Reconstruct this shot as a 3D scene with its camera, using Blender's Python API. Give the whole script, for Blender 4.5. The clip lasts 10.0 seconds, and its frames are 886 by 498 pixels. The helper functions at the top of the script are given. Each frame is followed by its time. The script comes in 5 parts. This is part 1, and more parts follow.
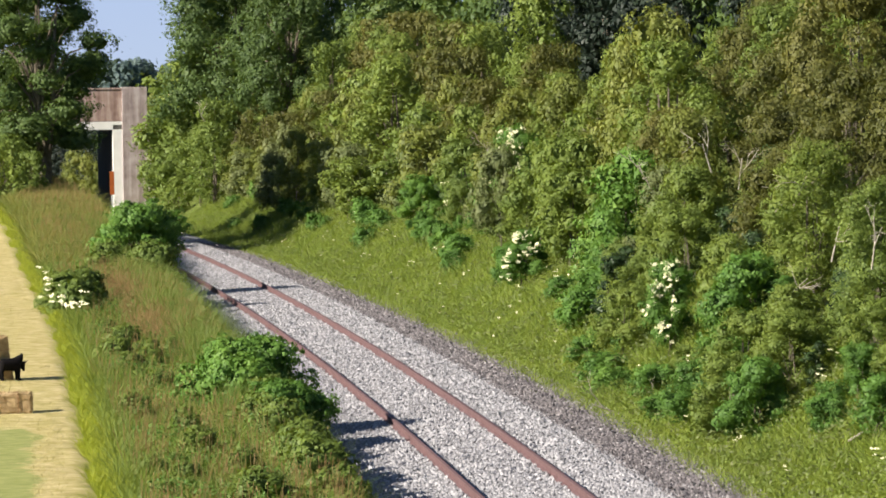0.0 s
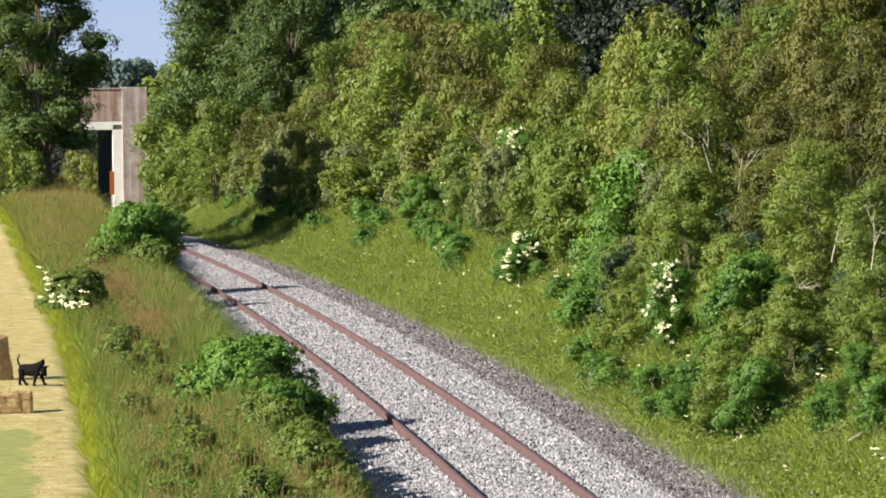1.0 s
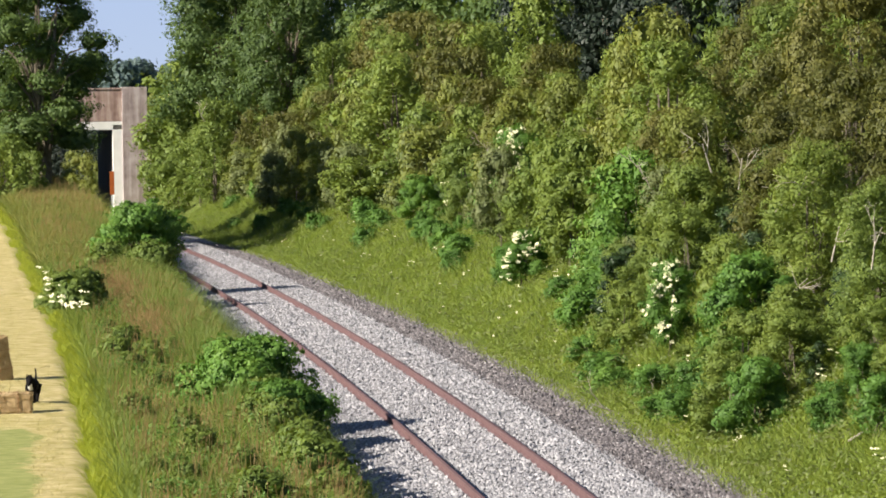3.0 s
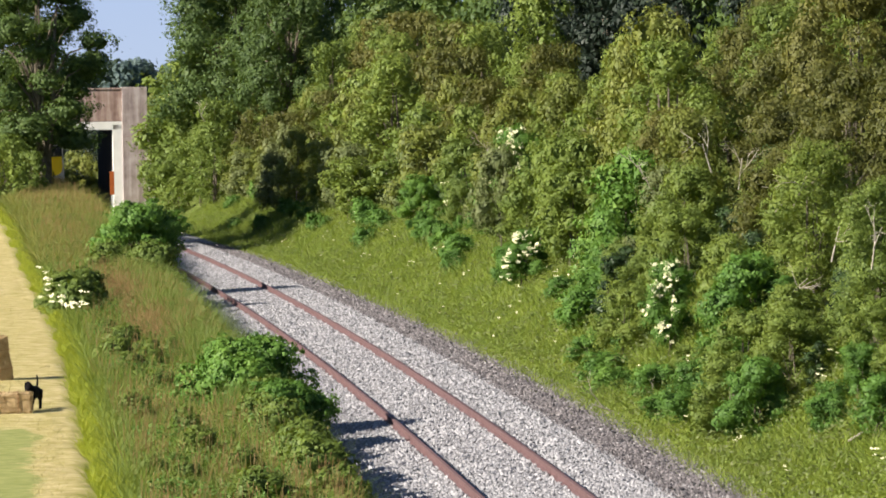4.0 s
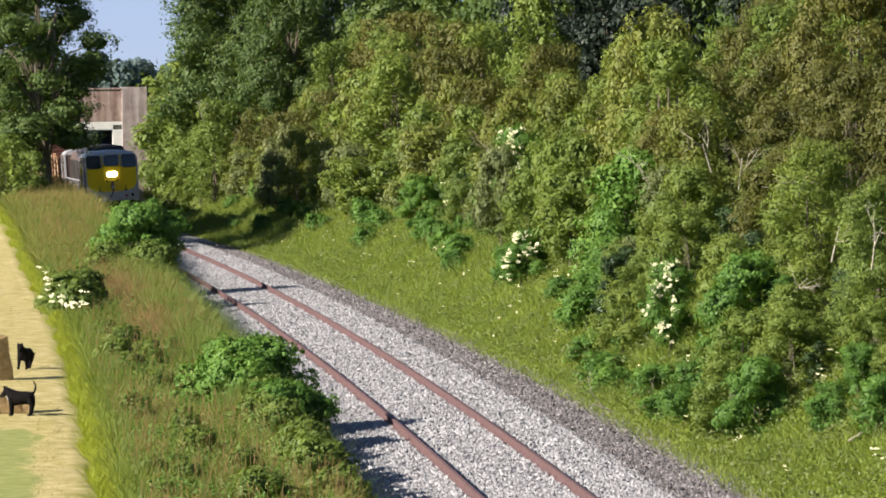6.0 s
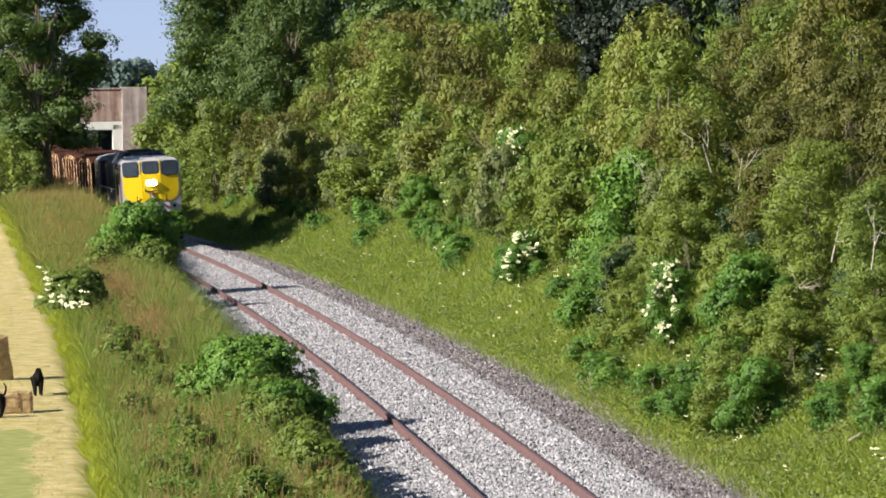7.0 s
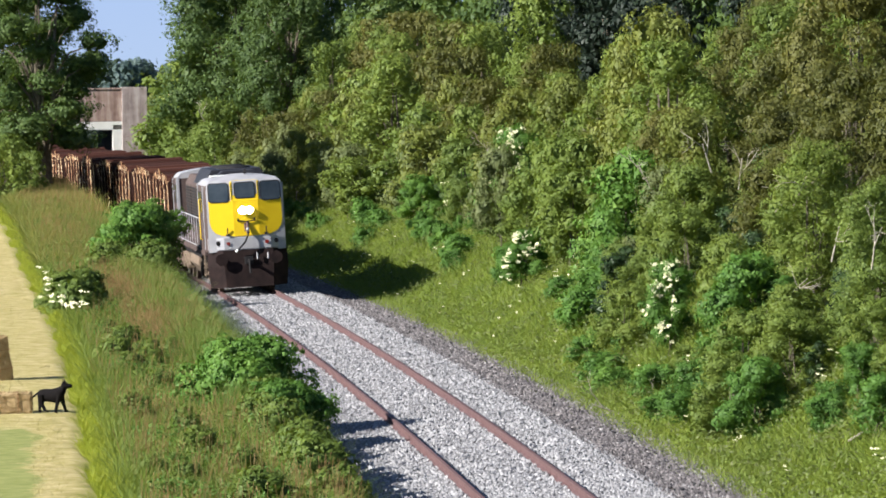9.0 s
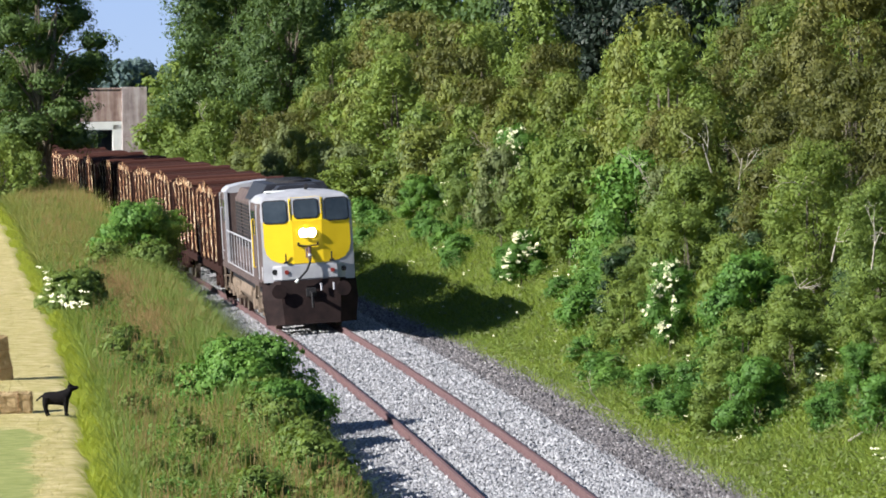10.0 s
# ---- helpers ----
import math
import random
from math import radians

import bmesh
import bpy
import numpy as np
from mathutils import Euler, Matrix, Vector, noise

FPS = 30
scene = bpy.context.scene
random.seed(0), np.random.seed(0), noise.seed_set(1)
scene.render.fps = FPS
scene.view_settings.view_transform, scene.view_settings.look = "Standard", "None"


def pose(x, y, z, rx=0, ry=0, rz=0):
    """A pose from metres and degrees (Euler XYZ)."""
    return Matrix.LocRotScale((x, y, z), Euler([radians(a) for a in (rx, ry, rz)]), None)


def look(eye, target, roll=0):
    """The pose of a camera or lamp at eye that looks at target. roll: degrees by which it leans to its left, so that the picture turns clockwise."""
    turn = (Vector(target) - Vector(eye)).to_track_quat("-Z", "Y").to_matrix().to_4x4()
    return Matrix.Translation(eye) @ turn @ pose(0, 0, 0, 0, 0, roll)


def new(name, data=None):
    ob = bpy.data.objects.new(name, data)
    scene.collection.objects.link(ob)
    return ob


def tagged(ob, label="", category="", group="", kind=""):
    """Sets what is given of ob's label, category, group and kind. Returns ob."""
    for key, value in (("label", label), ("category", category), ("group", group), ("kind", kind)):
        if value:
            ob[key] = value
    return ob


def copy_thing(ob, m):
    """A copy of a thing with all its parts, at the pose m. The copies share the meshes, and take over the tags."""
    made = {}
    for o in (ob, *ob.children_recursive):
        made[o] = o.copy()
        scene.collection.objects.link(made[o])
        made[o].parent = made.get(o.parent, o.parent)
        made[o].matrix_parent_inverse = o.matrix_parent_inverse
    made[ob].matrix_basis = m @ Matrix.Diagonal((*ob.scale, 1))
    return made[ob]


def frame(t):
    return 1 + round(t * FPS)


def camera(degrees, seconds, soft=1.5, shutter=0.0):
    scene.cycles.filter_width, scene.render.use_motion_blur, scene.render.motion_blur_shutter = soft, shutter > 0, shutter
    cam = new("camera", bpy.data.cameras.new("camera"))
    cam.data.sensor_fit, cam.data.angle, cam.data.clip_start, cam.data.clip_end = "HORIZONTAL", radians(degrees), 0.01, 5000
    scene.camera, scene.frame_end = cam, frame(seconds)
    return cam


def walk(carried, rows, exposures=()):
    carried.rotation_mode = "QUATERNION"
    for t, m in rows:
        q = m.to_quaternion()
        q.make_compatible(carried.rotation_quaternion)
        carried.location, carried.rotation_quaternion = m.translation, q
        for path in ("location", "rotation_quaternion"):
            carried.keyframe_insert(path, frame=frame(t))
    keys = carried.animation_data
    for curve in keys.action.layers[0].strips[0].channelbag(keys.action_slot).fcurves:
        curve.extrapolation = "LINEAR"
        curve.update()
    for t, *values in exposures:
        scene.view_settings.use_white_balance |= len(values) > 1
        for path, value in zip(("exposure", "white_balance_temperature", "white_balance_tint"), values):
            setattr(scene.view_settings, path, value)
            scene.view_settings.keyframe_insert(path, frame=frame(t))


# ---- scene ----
EYE_Z = 6.79
cam = camera(11.19, 10.0, soft=1.75)
eye_pose = look((0, 0, EYE_Z), (0, 100, EYE_Z - 100 * 0.03863), -0.745)
walk(cam, [(0.0, eye_pose), (10.0, eye_pose)],
     exposures=[(0.0, 0.8, 6500, 10), (6.5, 0.8, 6450, 10), (8.5, 0.8, 6150, 9), (10.0, 0.8, 5850, 8)])

# ---- world, sun, exposure ----
SUN_EL, SUN_AZ = 30.0, 25.0   # height; degrees in front of due left
to_sun = Vector((-math.cos(radians(SUN_EL)) * math.cos(radians(SUN_AZ)),
                 -math.cos(radians(SUN_EL)) * math.sin(radians(SUN_AZ)), math.sin(radians(SUN_EL))))
world = bpy.data.worlds.new("world")
scene.world = world
world.use_nodes = True
sky = world.node_tree.nodes.new("ShaderNodeTexSky")
sky.sky_type, sky.sun_disc = "NISHITA", False
sky.sun_elevation, sky.sun_rotation = radians(SUN_EL), math.atan2(to_sun.x, to_sun.y)
sky.air_density, sky.dust_density, sky.ozone_density = 1.0, 0.35, 2.2
tc = world.node_tree.nodes.new("ShaderNodeTexCoord")
lift = world.node_tree.nodes.new("ShaderNodeMapping")   # clear air down to the skyline
lift.inputs["Location"].default_value = (0, 0, 0.13)
world.node_tree.links.new(tc.outputs["Generated"], lift.inputs[0])
world.node_tree.links.new(lift.outputs[0], sky.inputs[0])
world.node_tree.links.new(sky.outputs[0], world.node_tree.nodes["Background"].inputs[0])
world.node_tree.nodes["Background"].inputs[1].default_value = 0.068
sun_data = bpy.data.lights.new("sun", "SUN")
sun_data.energy, sun_data.angle, sun_data.color = 6.4, radians(0.55), (1.0, 0.93, 0.80)
sun = new("sun", sun_data)
sun.matrix_world = look(to_sun * 50, (0, 0, 0))


# ---- material helpers ----
def material(name, build, rough=0.8, metal=0.0, spec=0.3):
    m = bpy.data.materials.new(name)
    m.use_nodes = True
    nt = m.node_tree
    bs = nt.nodes["Principled BSDF"]
    bs.inputs["Roughness"].default_value = rough
    bs.inputs["Metallic"].default_value = metal
    bs.inputs["Specular IOR Level"].default_value = spec
    build(nt, bs)
    return m


def node(nt, kind, **values):
    n = nt.nodes.new(kind)
    for key, v in values.items():
        n.inputs[key.replace("_", " ")].default_value = v
    return n


def ramp(nt, fac, stops):
    r = nt.nodes.new("ShaderNodeValToRGB")
    el = r.color_ramp.elements
    while len(el) < len(stops):
        el.new(0.5)
    for e, (p, c) in zip(el, stops):
        e.position, e.color = p, (*c, 1)
    nt.links.new(fac, r.inputs[0])
    return r.outputs[0]


def mixc(nt, fac, a, b, mode="MIX"):
    m = nt.nodes.new("ShaderNodeMix")
    m.data_type, m.blend_type = "RGBA", mode
    for sock, v in ((m.inputs[0], fac), (m.inputs[6], a), (m.inputs[7], b)):
        if hasattr(v, "links"):
            nt.links.new(v, sock)
        else:
            sock.default_value = v if isinstance(v, (int, float)) else (*v, 1)
    return m.outputs[2]


def math_node(nt, op, a, b=0.0, clamp=False):
    m = nt.nodes.new("ShaderNodeMath")
    m.operation, m.use_clamp = op, clamp
    for sock, v in ((m.inputs[0], a), (m.inputs[1], b)):
        if hasattr(v, "links"):
            nt.links.new(v, sock)
        else:
            sock.default_value = v
    return m.outputs[0]


def noise_of(nt, scale, detail=4.0, coord="Object", rough=0.6):
    tc = nt.nodes.new("ShaderNodeTexCoord")
    n = node(nt, "ShaderNodeTexNoise", Scale=scale, Detail=detail, Roughness=rough)
    nt.links.new(tc.outputs[coord], n.inputs["Vector"])
    return n.outputs["Fac"]


def bump(nt, bs, height, strength=0.4, dist=0.02):
    b = node(nt, "ShaderNodeBump", Strength=strength, Distance=dist)
    nt.links.new(height, b.inputs["Height"])
    nt.links.new(b.outputs[0], bs.inputs["Normal"])


def plain(name, c1, c2, scale=6.0, rough=0.7, metal=0.0, spec=0.3, bumps=0.15, fine=60.0):
    """Two-tone surface with coarse staining and fine grain."""
    def build(nt, bs):
        a = noise_of(nt, scale, 6)
        b = noise_of(nt, fine, 3)
        f = math_node(nt, "ADD", math_node(nt, "MULTIPLY", a, 0.75), math_node(nt, "MULTIPLY", b, 0.25))
        nt.links.new(ramp(nt, f, [(0.3, c1), (0.7, c2)]), bs.inputs["Base Color"])
        bump(nt, bs, b, bumps, 0.01)
    return material(name, build, rough, metal, spec)


def leafy(name, tones, island=0.22, trans=0.28, rough=0.6, obj=0.34):
    """Leaves: tone by leaf, by plant and by broad patches; light shines through them."""
    def build(nt, bs):
        geo, oi = nt.nodes.new("ShaderNodeNewGeometry"), nt.nodes.new("ShaderNodeObjectInfo")
        patch = noise_of(nt, 1.5, 3)
        f = math_node(nt, "MULTIPLY", geo.outputs["Random Per Island"], island)
        f = math_node(nt, "ADD", f, math_node(nt, "MULTIPLY", oi.outputs["Random"], obj))
        f = math_node(nt, "ADD", f, math_node(nt, "MULTIPLY", math_node(nt, "SUBTRACT", patch, 0.5), 1.7), True)
        n = len(tones)
        col = ramp(nt, f, [(i / (n - 1), c) for i, c in enumerate(tones)])
        nt.links.new(col, bs.inputs["Base Color"])
        tr = nt.nodes.new("ShaderNodeBsdfTranslucent")
        nt.links.new(mixc(nt, 1.0, col, (1.25, 1.15, 0.5), "MULTIPLY"), tr.inputs[0])
        mx = nt.nodes.new("ShaderNodeMixShader")
        mx.inputs[0].default_value = trans
        nt.links.new(bs.outputs[0], mx.inputs[1])
        nt.links.new(tr.outputs[0], mx.inputs[2])
        nt.links.new(mx.outputs[0], nt.nodes["Material Output"].inputs[0])
    return material(name, build, rough, 0.0, 0.35)


# ---- the line of the track: distance s away from the viewer, offset w to the right ----
TRACK_S = np.linspace(-90, 3000, 3091)


def track_table():
    sc = np.clip(TRACK_S, 0, 400)
    ang = 0.0912 + 0.000386 * sc + 1.9e-7 * sc * sc / 2
    x = -np.concatenate(([0], np.cumsum((np.sin(ang[1:]) + np.sin(ang[:-1])) / 2)))
    y = np.concatenate(([0], np.cumsum((np.cos(ang[1:]) + np.cos(ang[:-1])) / 2)))
    x, y = x - x[90] + 1.4703, y - y[90] + 72.2325
    se = np.clip(TRACK_S, 0, 260)
    z = 0.000099 * se - 1.737e-5 * se * se
    return x, y, ang, z


TX, TY, TA, TZ = track_table()
CANT = 0.0457


def along(s, w=0.0, h=0.0):
    """World place at distance s, offset w and height h over the rail plane (arrays too); not canted."""
    a = np.interp(s, TRACK_S, TA)
    return (np.interp(s, TRACK_S, TX) + w * np.cos(a), np.interp(s, TRACK_S, TY) + w * np.sin(a),
            np.interp(s, TRACK_S, TZ) + h)


def canted(s, w, h):
    return along(s, w * math.cos(CANT) - h * math.sin(CANT), h * math.cos(CANT) + w * math.sin(CANT))


def smooth(x, a, b):
    t = np.clip((x - a) / (b - a), 0, 1)
    return t * t * (3 - 2 * t)


def wobble(x, y, f):
    return (np.sin(x * f * 1.3 + 1.7) * np.cos(y * f + 0.6) + 0.5 * np.sin(x * f * 2.9 + y * f * 2.3) + 0.35 * np.sin(y * f * 4.7 - x * f * 3.1)) / 1.85


BRIDGE_S = 187.0


def ground_h(s, w):
    """Height of the ground over the rails' level at (s, w)."""
    s, w = np.asarray(s, float), np.asarray(w, float)
    bed = -0.55 + 0 * w
    rise = 0.12 + 0.0105 * np.clip(s - 22, 0, 110) + 0.9 * smooth(s, 72, 106)
    left = bed + (rise + 0.62 - 0.08) * smooth(-w, 2.6, 3.6)
    field = 0.38 + 0.006 * np.clip(s - 20, 0, 200) + 0.8 * smooth(s, 72, 108) - 0.0015 * np.clip(-w - 9, 0, 600)
    left = left + (field - (rise - 0.01)) * smooth(-w, 5.8, 7.4)
    left = left + 0.10 * wobble(s, w, 0.9) * smooth(-w, 3, 4.5) * (1 - smooth(-w, 6.5, 8))
    r = np.clip(w - 4.2, 0, 11.5)
    right = bed + 0.46 * r * smooth(w, 3.8, 7.4) + 0.12 * wobble(s, w, 0.8) * smooth(w, 3.8, 6)
    h = np.where(w < 0, left, right)
    # the road's embankment at the far bridge
    bank = 5.6 * (1 - smooth(np.abs(s - BRIDGE_S - 5), 4.5, 13)) * smooth(np.abs(w), 5.8, 8.0) * (1 - smooth(np.abs(w), 60, 200))
    h = np.maximum(h, bank - 0.55)
    # far land rolls gently
    far = smooth(s, 400, 1500)
    return h + far * (3 + 2 * wobble(s, w, 0.004)) + smooth(w, 40, 300) * 2


def ground_at(s, w):
    x, y, z = along(s, w)
    return x, y, z + ground_h(s, w)


# ---- mesh helpers ----
def mesh_from(name, verts, faces, mats=(), smooth_faces=False):
    me = bpy.data.meshes.new(name)
    me.from_pydata(verts, [], faces)
    for m in mats:
        me.materials.append(m)
    if smooth_faces:
        me.polygons.foreach_set("use_smooth", [True] * len(me.polygons))
    me.update()
    return me


def mesh_poly(name, verts, n, mat, index=None, mats=()):
    """Many separate n-sided faces from an array of shape (count, n, 3)."""
    verts = np.asarray(verts, np.float32).reshape(-1, 3)
    k = len(verts) // n
    me = bpy.data.meshes.new(name)
    me.vertices.add(k * n)
    me.vertices.foreach_set("co", verts.ravel())
    me.loops.add(k * n)
    me.loops.foreach_set("vertex_index", np.arange(k * n, dtype=np.int32))
    me.polygons.add(k)
    me.polygons.foreach_set("loop_start", np.arange(k, dtype=np.int32) * n)
    me.materials.append(mat)
    for m in mats:
        me.materials.append(m)
    if index is not None:
        me.polygons.foreach_set("material_index", np.asarray(index, np.int32))
    me.update(calc_edges=True)
    return me


def solid_copies(name, verts, faces, places, mat):
    """One mesh of many copies of a small solid: places is (count, nverts, 3) of finished vertices."""
    nv, k = len(verts), len(places)
    f = np.array(faces, np.int32)
    idx = (f[None] + (np.arange(k, dtype=np.int32) * nv)[:, None, None]).reshape(-1)
    me = bpy.data.meshes.new(name)
    me.vertices.add(k * nv)
    me.vertices.foreach_set("co", np.asarray(places, np.float32).ravel())
    me.loops.add(len(idx))
    me.loops.foreach_set("vertex_index", idx)
    n = f.shape[1]
    me.polygons.add(k * len(f))
    me.polygons.foreach_set("loop_start", np.arange(k * len(f), dtype=np.int32) * n)
    me.materials.append(mat)
    me.update(calc_edges=True)
    return me


def part(name, bm, mat, parent=None, label="", smooth_faces=False):
    """Link a bmesh (or a ready mesh) as one object under its thing."""
    if isinstance(bm, bmesh.types.BMesh):
        me = bpy.data.meshes.new(name)
        bm.to_mesh(me)
        bm.free()
        me.materials.append(mat)
        if smooth_faces:
            me.polygons.foreach_set("use_smooth", [True] * len(me.polygons))
    else:
        me = bm
    ob = new(name, me)
    if parent:
        ob.parent = parent
    if label:
        ob["label"] = label
    return ob


def box(bm, x0, x1, y0, y1, z0, z1, bevel=0.0):
    r = bmesh.ops.create_cube(bm, size=1.0, matrix=Matrix.LocRotScale(((x0 + x1) / 2, (y0 + y1) / 2, (z0 + z1) / 2), None, (x1 - x0, y1 - y0, z1 - z0)))
    if bevel:
        ed = list({e for v in r["verts"] for e in v.link_edges})
        bmesh.ops.bevel(bm, geom=ed, offset=bevel, segments=2, affect="EDGES", profile=0.6)
    return bm


def boxes(*rows, bevel=0.0):
    bm = bmesh.new()
    for r in rows:
        box(bm, *r, bevel=bevel)
    return bm


def rod(bm, a, b, r0, r1=None, n=8, caps=True):
    a, b = Vector(a), Vector(b)
    d = b - a
    m = Matrix.Translation((a + b) / 2) @ d.to_track_quat("Z", "Y").to_matrix().to_4x4()
    bmesh.ops.create_cone(bm, cap_ends=caps, segments=n, radius1=r0, radius2=r0 if r1 is None else r1, depth=d.length, matrix=m)
    return bm


def rods(*rows, n=8):
    bm = bmesh.new()
    for r in rows:
        rod(bm, *r, n=n)
    return bm


def prism(outline, axis, lo, hi, bevel=0.0):
    """Extrude a closed outline of 2D points along an axis from lo to hi."""
    bm = bmesh.new()
    def at(p, t):
        return {"x": (t, p[0], p[1]), "y": (p[0], t, p[1]), "z": (p[0], p[1], t)}[axis]
    a = [bm.verts.new(at(p, lo)) for p in outline]
    b = [bm.verts.new(at(p, hi)) for p in outline]
    n = len(outline)
    bm.faces.new(a[::-1]), bm.faces.new(b)
    for i in range(n):
        bm.faces.new((a[i], a[(i + 1) % n], b[(i + 1) % n], b[i]))
    bmesh.ops.recalc_face_normals(bm, faces=bm.faces)
    if bevel:
        bmesh.ops.bevel(bm, geom=list(bm.edges), offset=bevel, segments=2, affect="EDGES", profile=0.6)
    return bm


# ---- materials ----
LEAF_OLIVE = leafy("hawthorn_leaf", [(0.110, 0.135, 0.026), (0.158, 0.184, 0.034), (0.205, 0.222, 0.044), (0.255, 0.238, 0.060)])
LEAF_HAW = leafy("ripening_hawthorn_leaf", [(0.078, 0.086, 0.017), (0.116, 0.118, 0.023), (0.152, 0.144, 0.030), (0.190, 0.158, 0.042)])
LEAF_GREEN = leafy("broad_leaf", [(0.098, 0.145, 0.026), (0.146, 0.200, 0.034), (0.195, 0.245, 0.042), (0.255, 0.280, 0.055)])
LEAF_DARK = leafy("ash_leaf", [(0.062, 0.105, 0.030), (0.095, 0.148, 0.038), (0.132, 0.188, 0.048), (0.175, 0.225, 0.060)], trans=0.38)
LEAF_BRIGHT = leafy("elder_leaf", [(0.066, 0.145, 0.023), (0.100, 0.200, 0.030), (0.145, 0.255, 0.038), (0.205, 0.300, 0.050)])
LEAF_PALE = leafy("sallow_leaf", [(0.100, 0.128, 0.044), (0.142, 0.170, 0.058), (0.190, 0.208, 0.078), (0.240, 0.240, 0.100)])
# air haze is put into these blue-grey leaf tones
LEAF_HAZE = leafy("haze_painted_leaf", [(0.085, 0.125, 0.125), (0.095, 0.138, 0.135), (0.105, 0.150, 0.14), (0.12, 0.165, 0.145)], trans=0.3)
GRASS_GREEN = leafy("verge_grass", [(0.140, 0.195, 0.026), (0.195, 0.258, 0.034), (0.250, 0.300, 0.046), (0.315, 0.315, 0.080)], obj=0.0, island=0.6)
GRASS_TALL = leafy("tall_grass", [(0.100, 0.150, 0.026), (0.145, 0.195, 0.034), (0.190, 0.225, 0.045), (0.240, 0.235, 0.075)], obj=0.0, island=0.6)
GRASS_SEED = leafy("seed_heads", [(0.200, 0.120, 0.050), (0.260, 0.165, 0.066), (0.310, 0.215, 0.086), (0.350, 0.270, 0.120)], obj=0.0, island=0.8)
GRASS_BRIGHT = leafy("fresh_grass", [(0.190, 0.235, 0.012), (0.250, 0.295, 0.018), (0.315, 0.350, 0.028), (0.370, 0.375, 0.055)], obj=0.0, island=0.8)
# near-black leaf tones: the back trees' shade is painted in
LEAF_SHADE = leafy("shade_painted_leaf", [(0.008, 0.016, 0.010), (0.013, 0.024, 0.013), (0.021, 0.036, 0.017)], trans=0.1)
GRASS_MOUND = leafy("ripening_grass", [(0.13, 0.16, 0.03), (0.20, 0.21, 0.045), (0.27, 0.25, 0.065), (0.32, 0.26, 0.10)], obj=0.0, island=0.75)
PETAL = plain("cream_blossom", (0.66, 0.61, 0.36), (0.78, 0.74, 0.52), 20, 0.7)
BARK = plain("bark", (0.07, 0.055, 0.04), (0.19, 0.16, 0.12), 7, 0.9, bumps=0.6)
DEADWOOD = plain("dead_wood", (0.26, 0.22, 0.17), (0.45, 0.40, 0.33), 9, 0.9, bumps=0.4)
RUST = plain("rusted_rail", (0.095, 0.052, 0.054), (0.175, 0.105, 0.105), 5, 0.75, 0.2, bumps=0.2)


def build_ballast(nt, bs):
    geo = nt.nodes.new("ShaderNodeNewGeometry")
    patch = noise_of(nt, 0.7, 5)
    f = math_node(nt, "ADD", math_node(nt, "MULTIPLY", geo.outputs["Random Per Island"], 0.7), math_node(nt, "MULTIPLY", patch, 0.35), True)
    nt.links.new(ramp(nt, f, [(0.05, (0.15, 0.144, 0.155)), (0.45, (0.29, 0.28, 0.297)), (0.8, (0.41, 0.398, 0.418)), (1.0, (0.58, 0.57, 0.595))]), bs.inputs["Base Color"])
    bump(nt, bs, noise_of(nt, 90, 2), 0.3, 0.01)


def build_old_ballast(nt, bs):
    geo = nt.nodes.new("ShaderNodeNewGeometry")
    patch = noise_of(nt, 0.8, 5)
    f = math_node(nt, "ADD", math_node(nt, "MULTIPLY", geo.outputs["Random Per Island"], 0.75), math_node(nt, "MULTIPLY", patch, 0.3), True)
    nt.links.new(ramp(nt, f, [(0.05, (0.06, 0.054, 0.06)), (0.45, (0.135, 0.12, 0.125)), (0.8, (0.235, 0.21, 0.215)), (1.0, (0.46, 0.44, 0.45))]), bs.inputs["Base Color"])


BALLAST = material("clean_ballast", build_ballast, 0.9, 0, 0.2)
OLD_BALLAST = material("weathered_ballast", build_old_ballast, 0.95, 0, 0.2)


def build_bed(nt, bs):
    tc = nt.nodes.new("ShaderNodeTexCoord")
    v = node(nt, "ShaderNodeTexVoronoi", Scale=16.0)
    nt.links.new(tc.outputs["Object"], v.inputs["Vector"])
    nt.links.new(ramp(nt, v.outputs["Color"], [(0.1, (0.11, 0.105, 0.11)), (0.6, (0.25, 0.24, 0.25)), (1.0, (0.4, 0.39, 0.4))]), bs.inputs["Base Color"])
    bump(nt, bs, v.outputs["Distance"], 0.9, 0.05)


BED = material("ballast_bed", build_bed, 0.95, 0, 0.2)


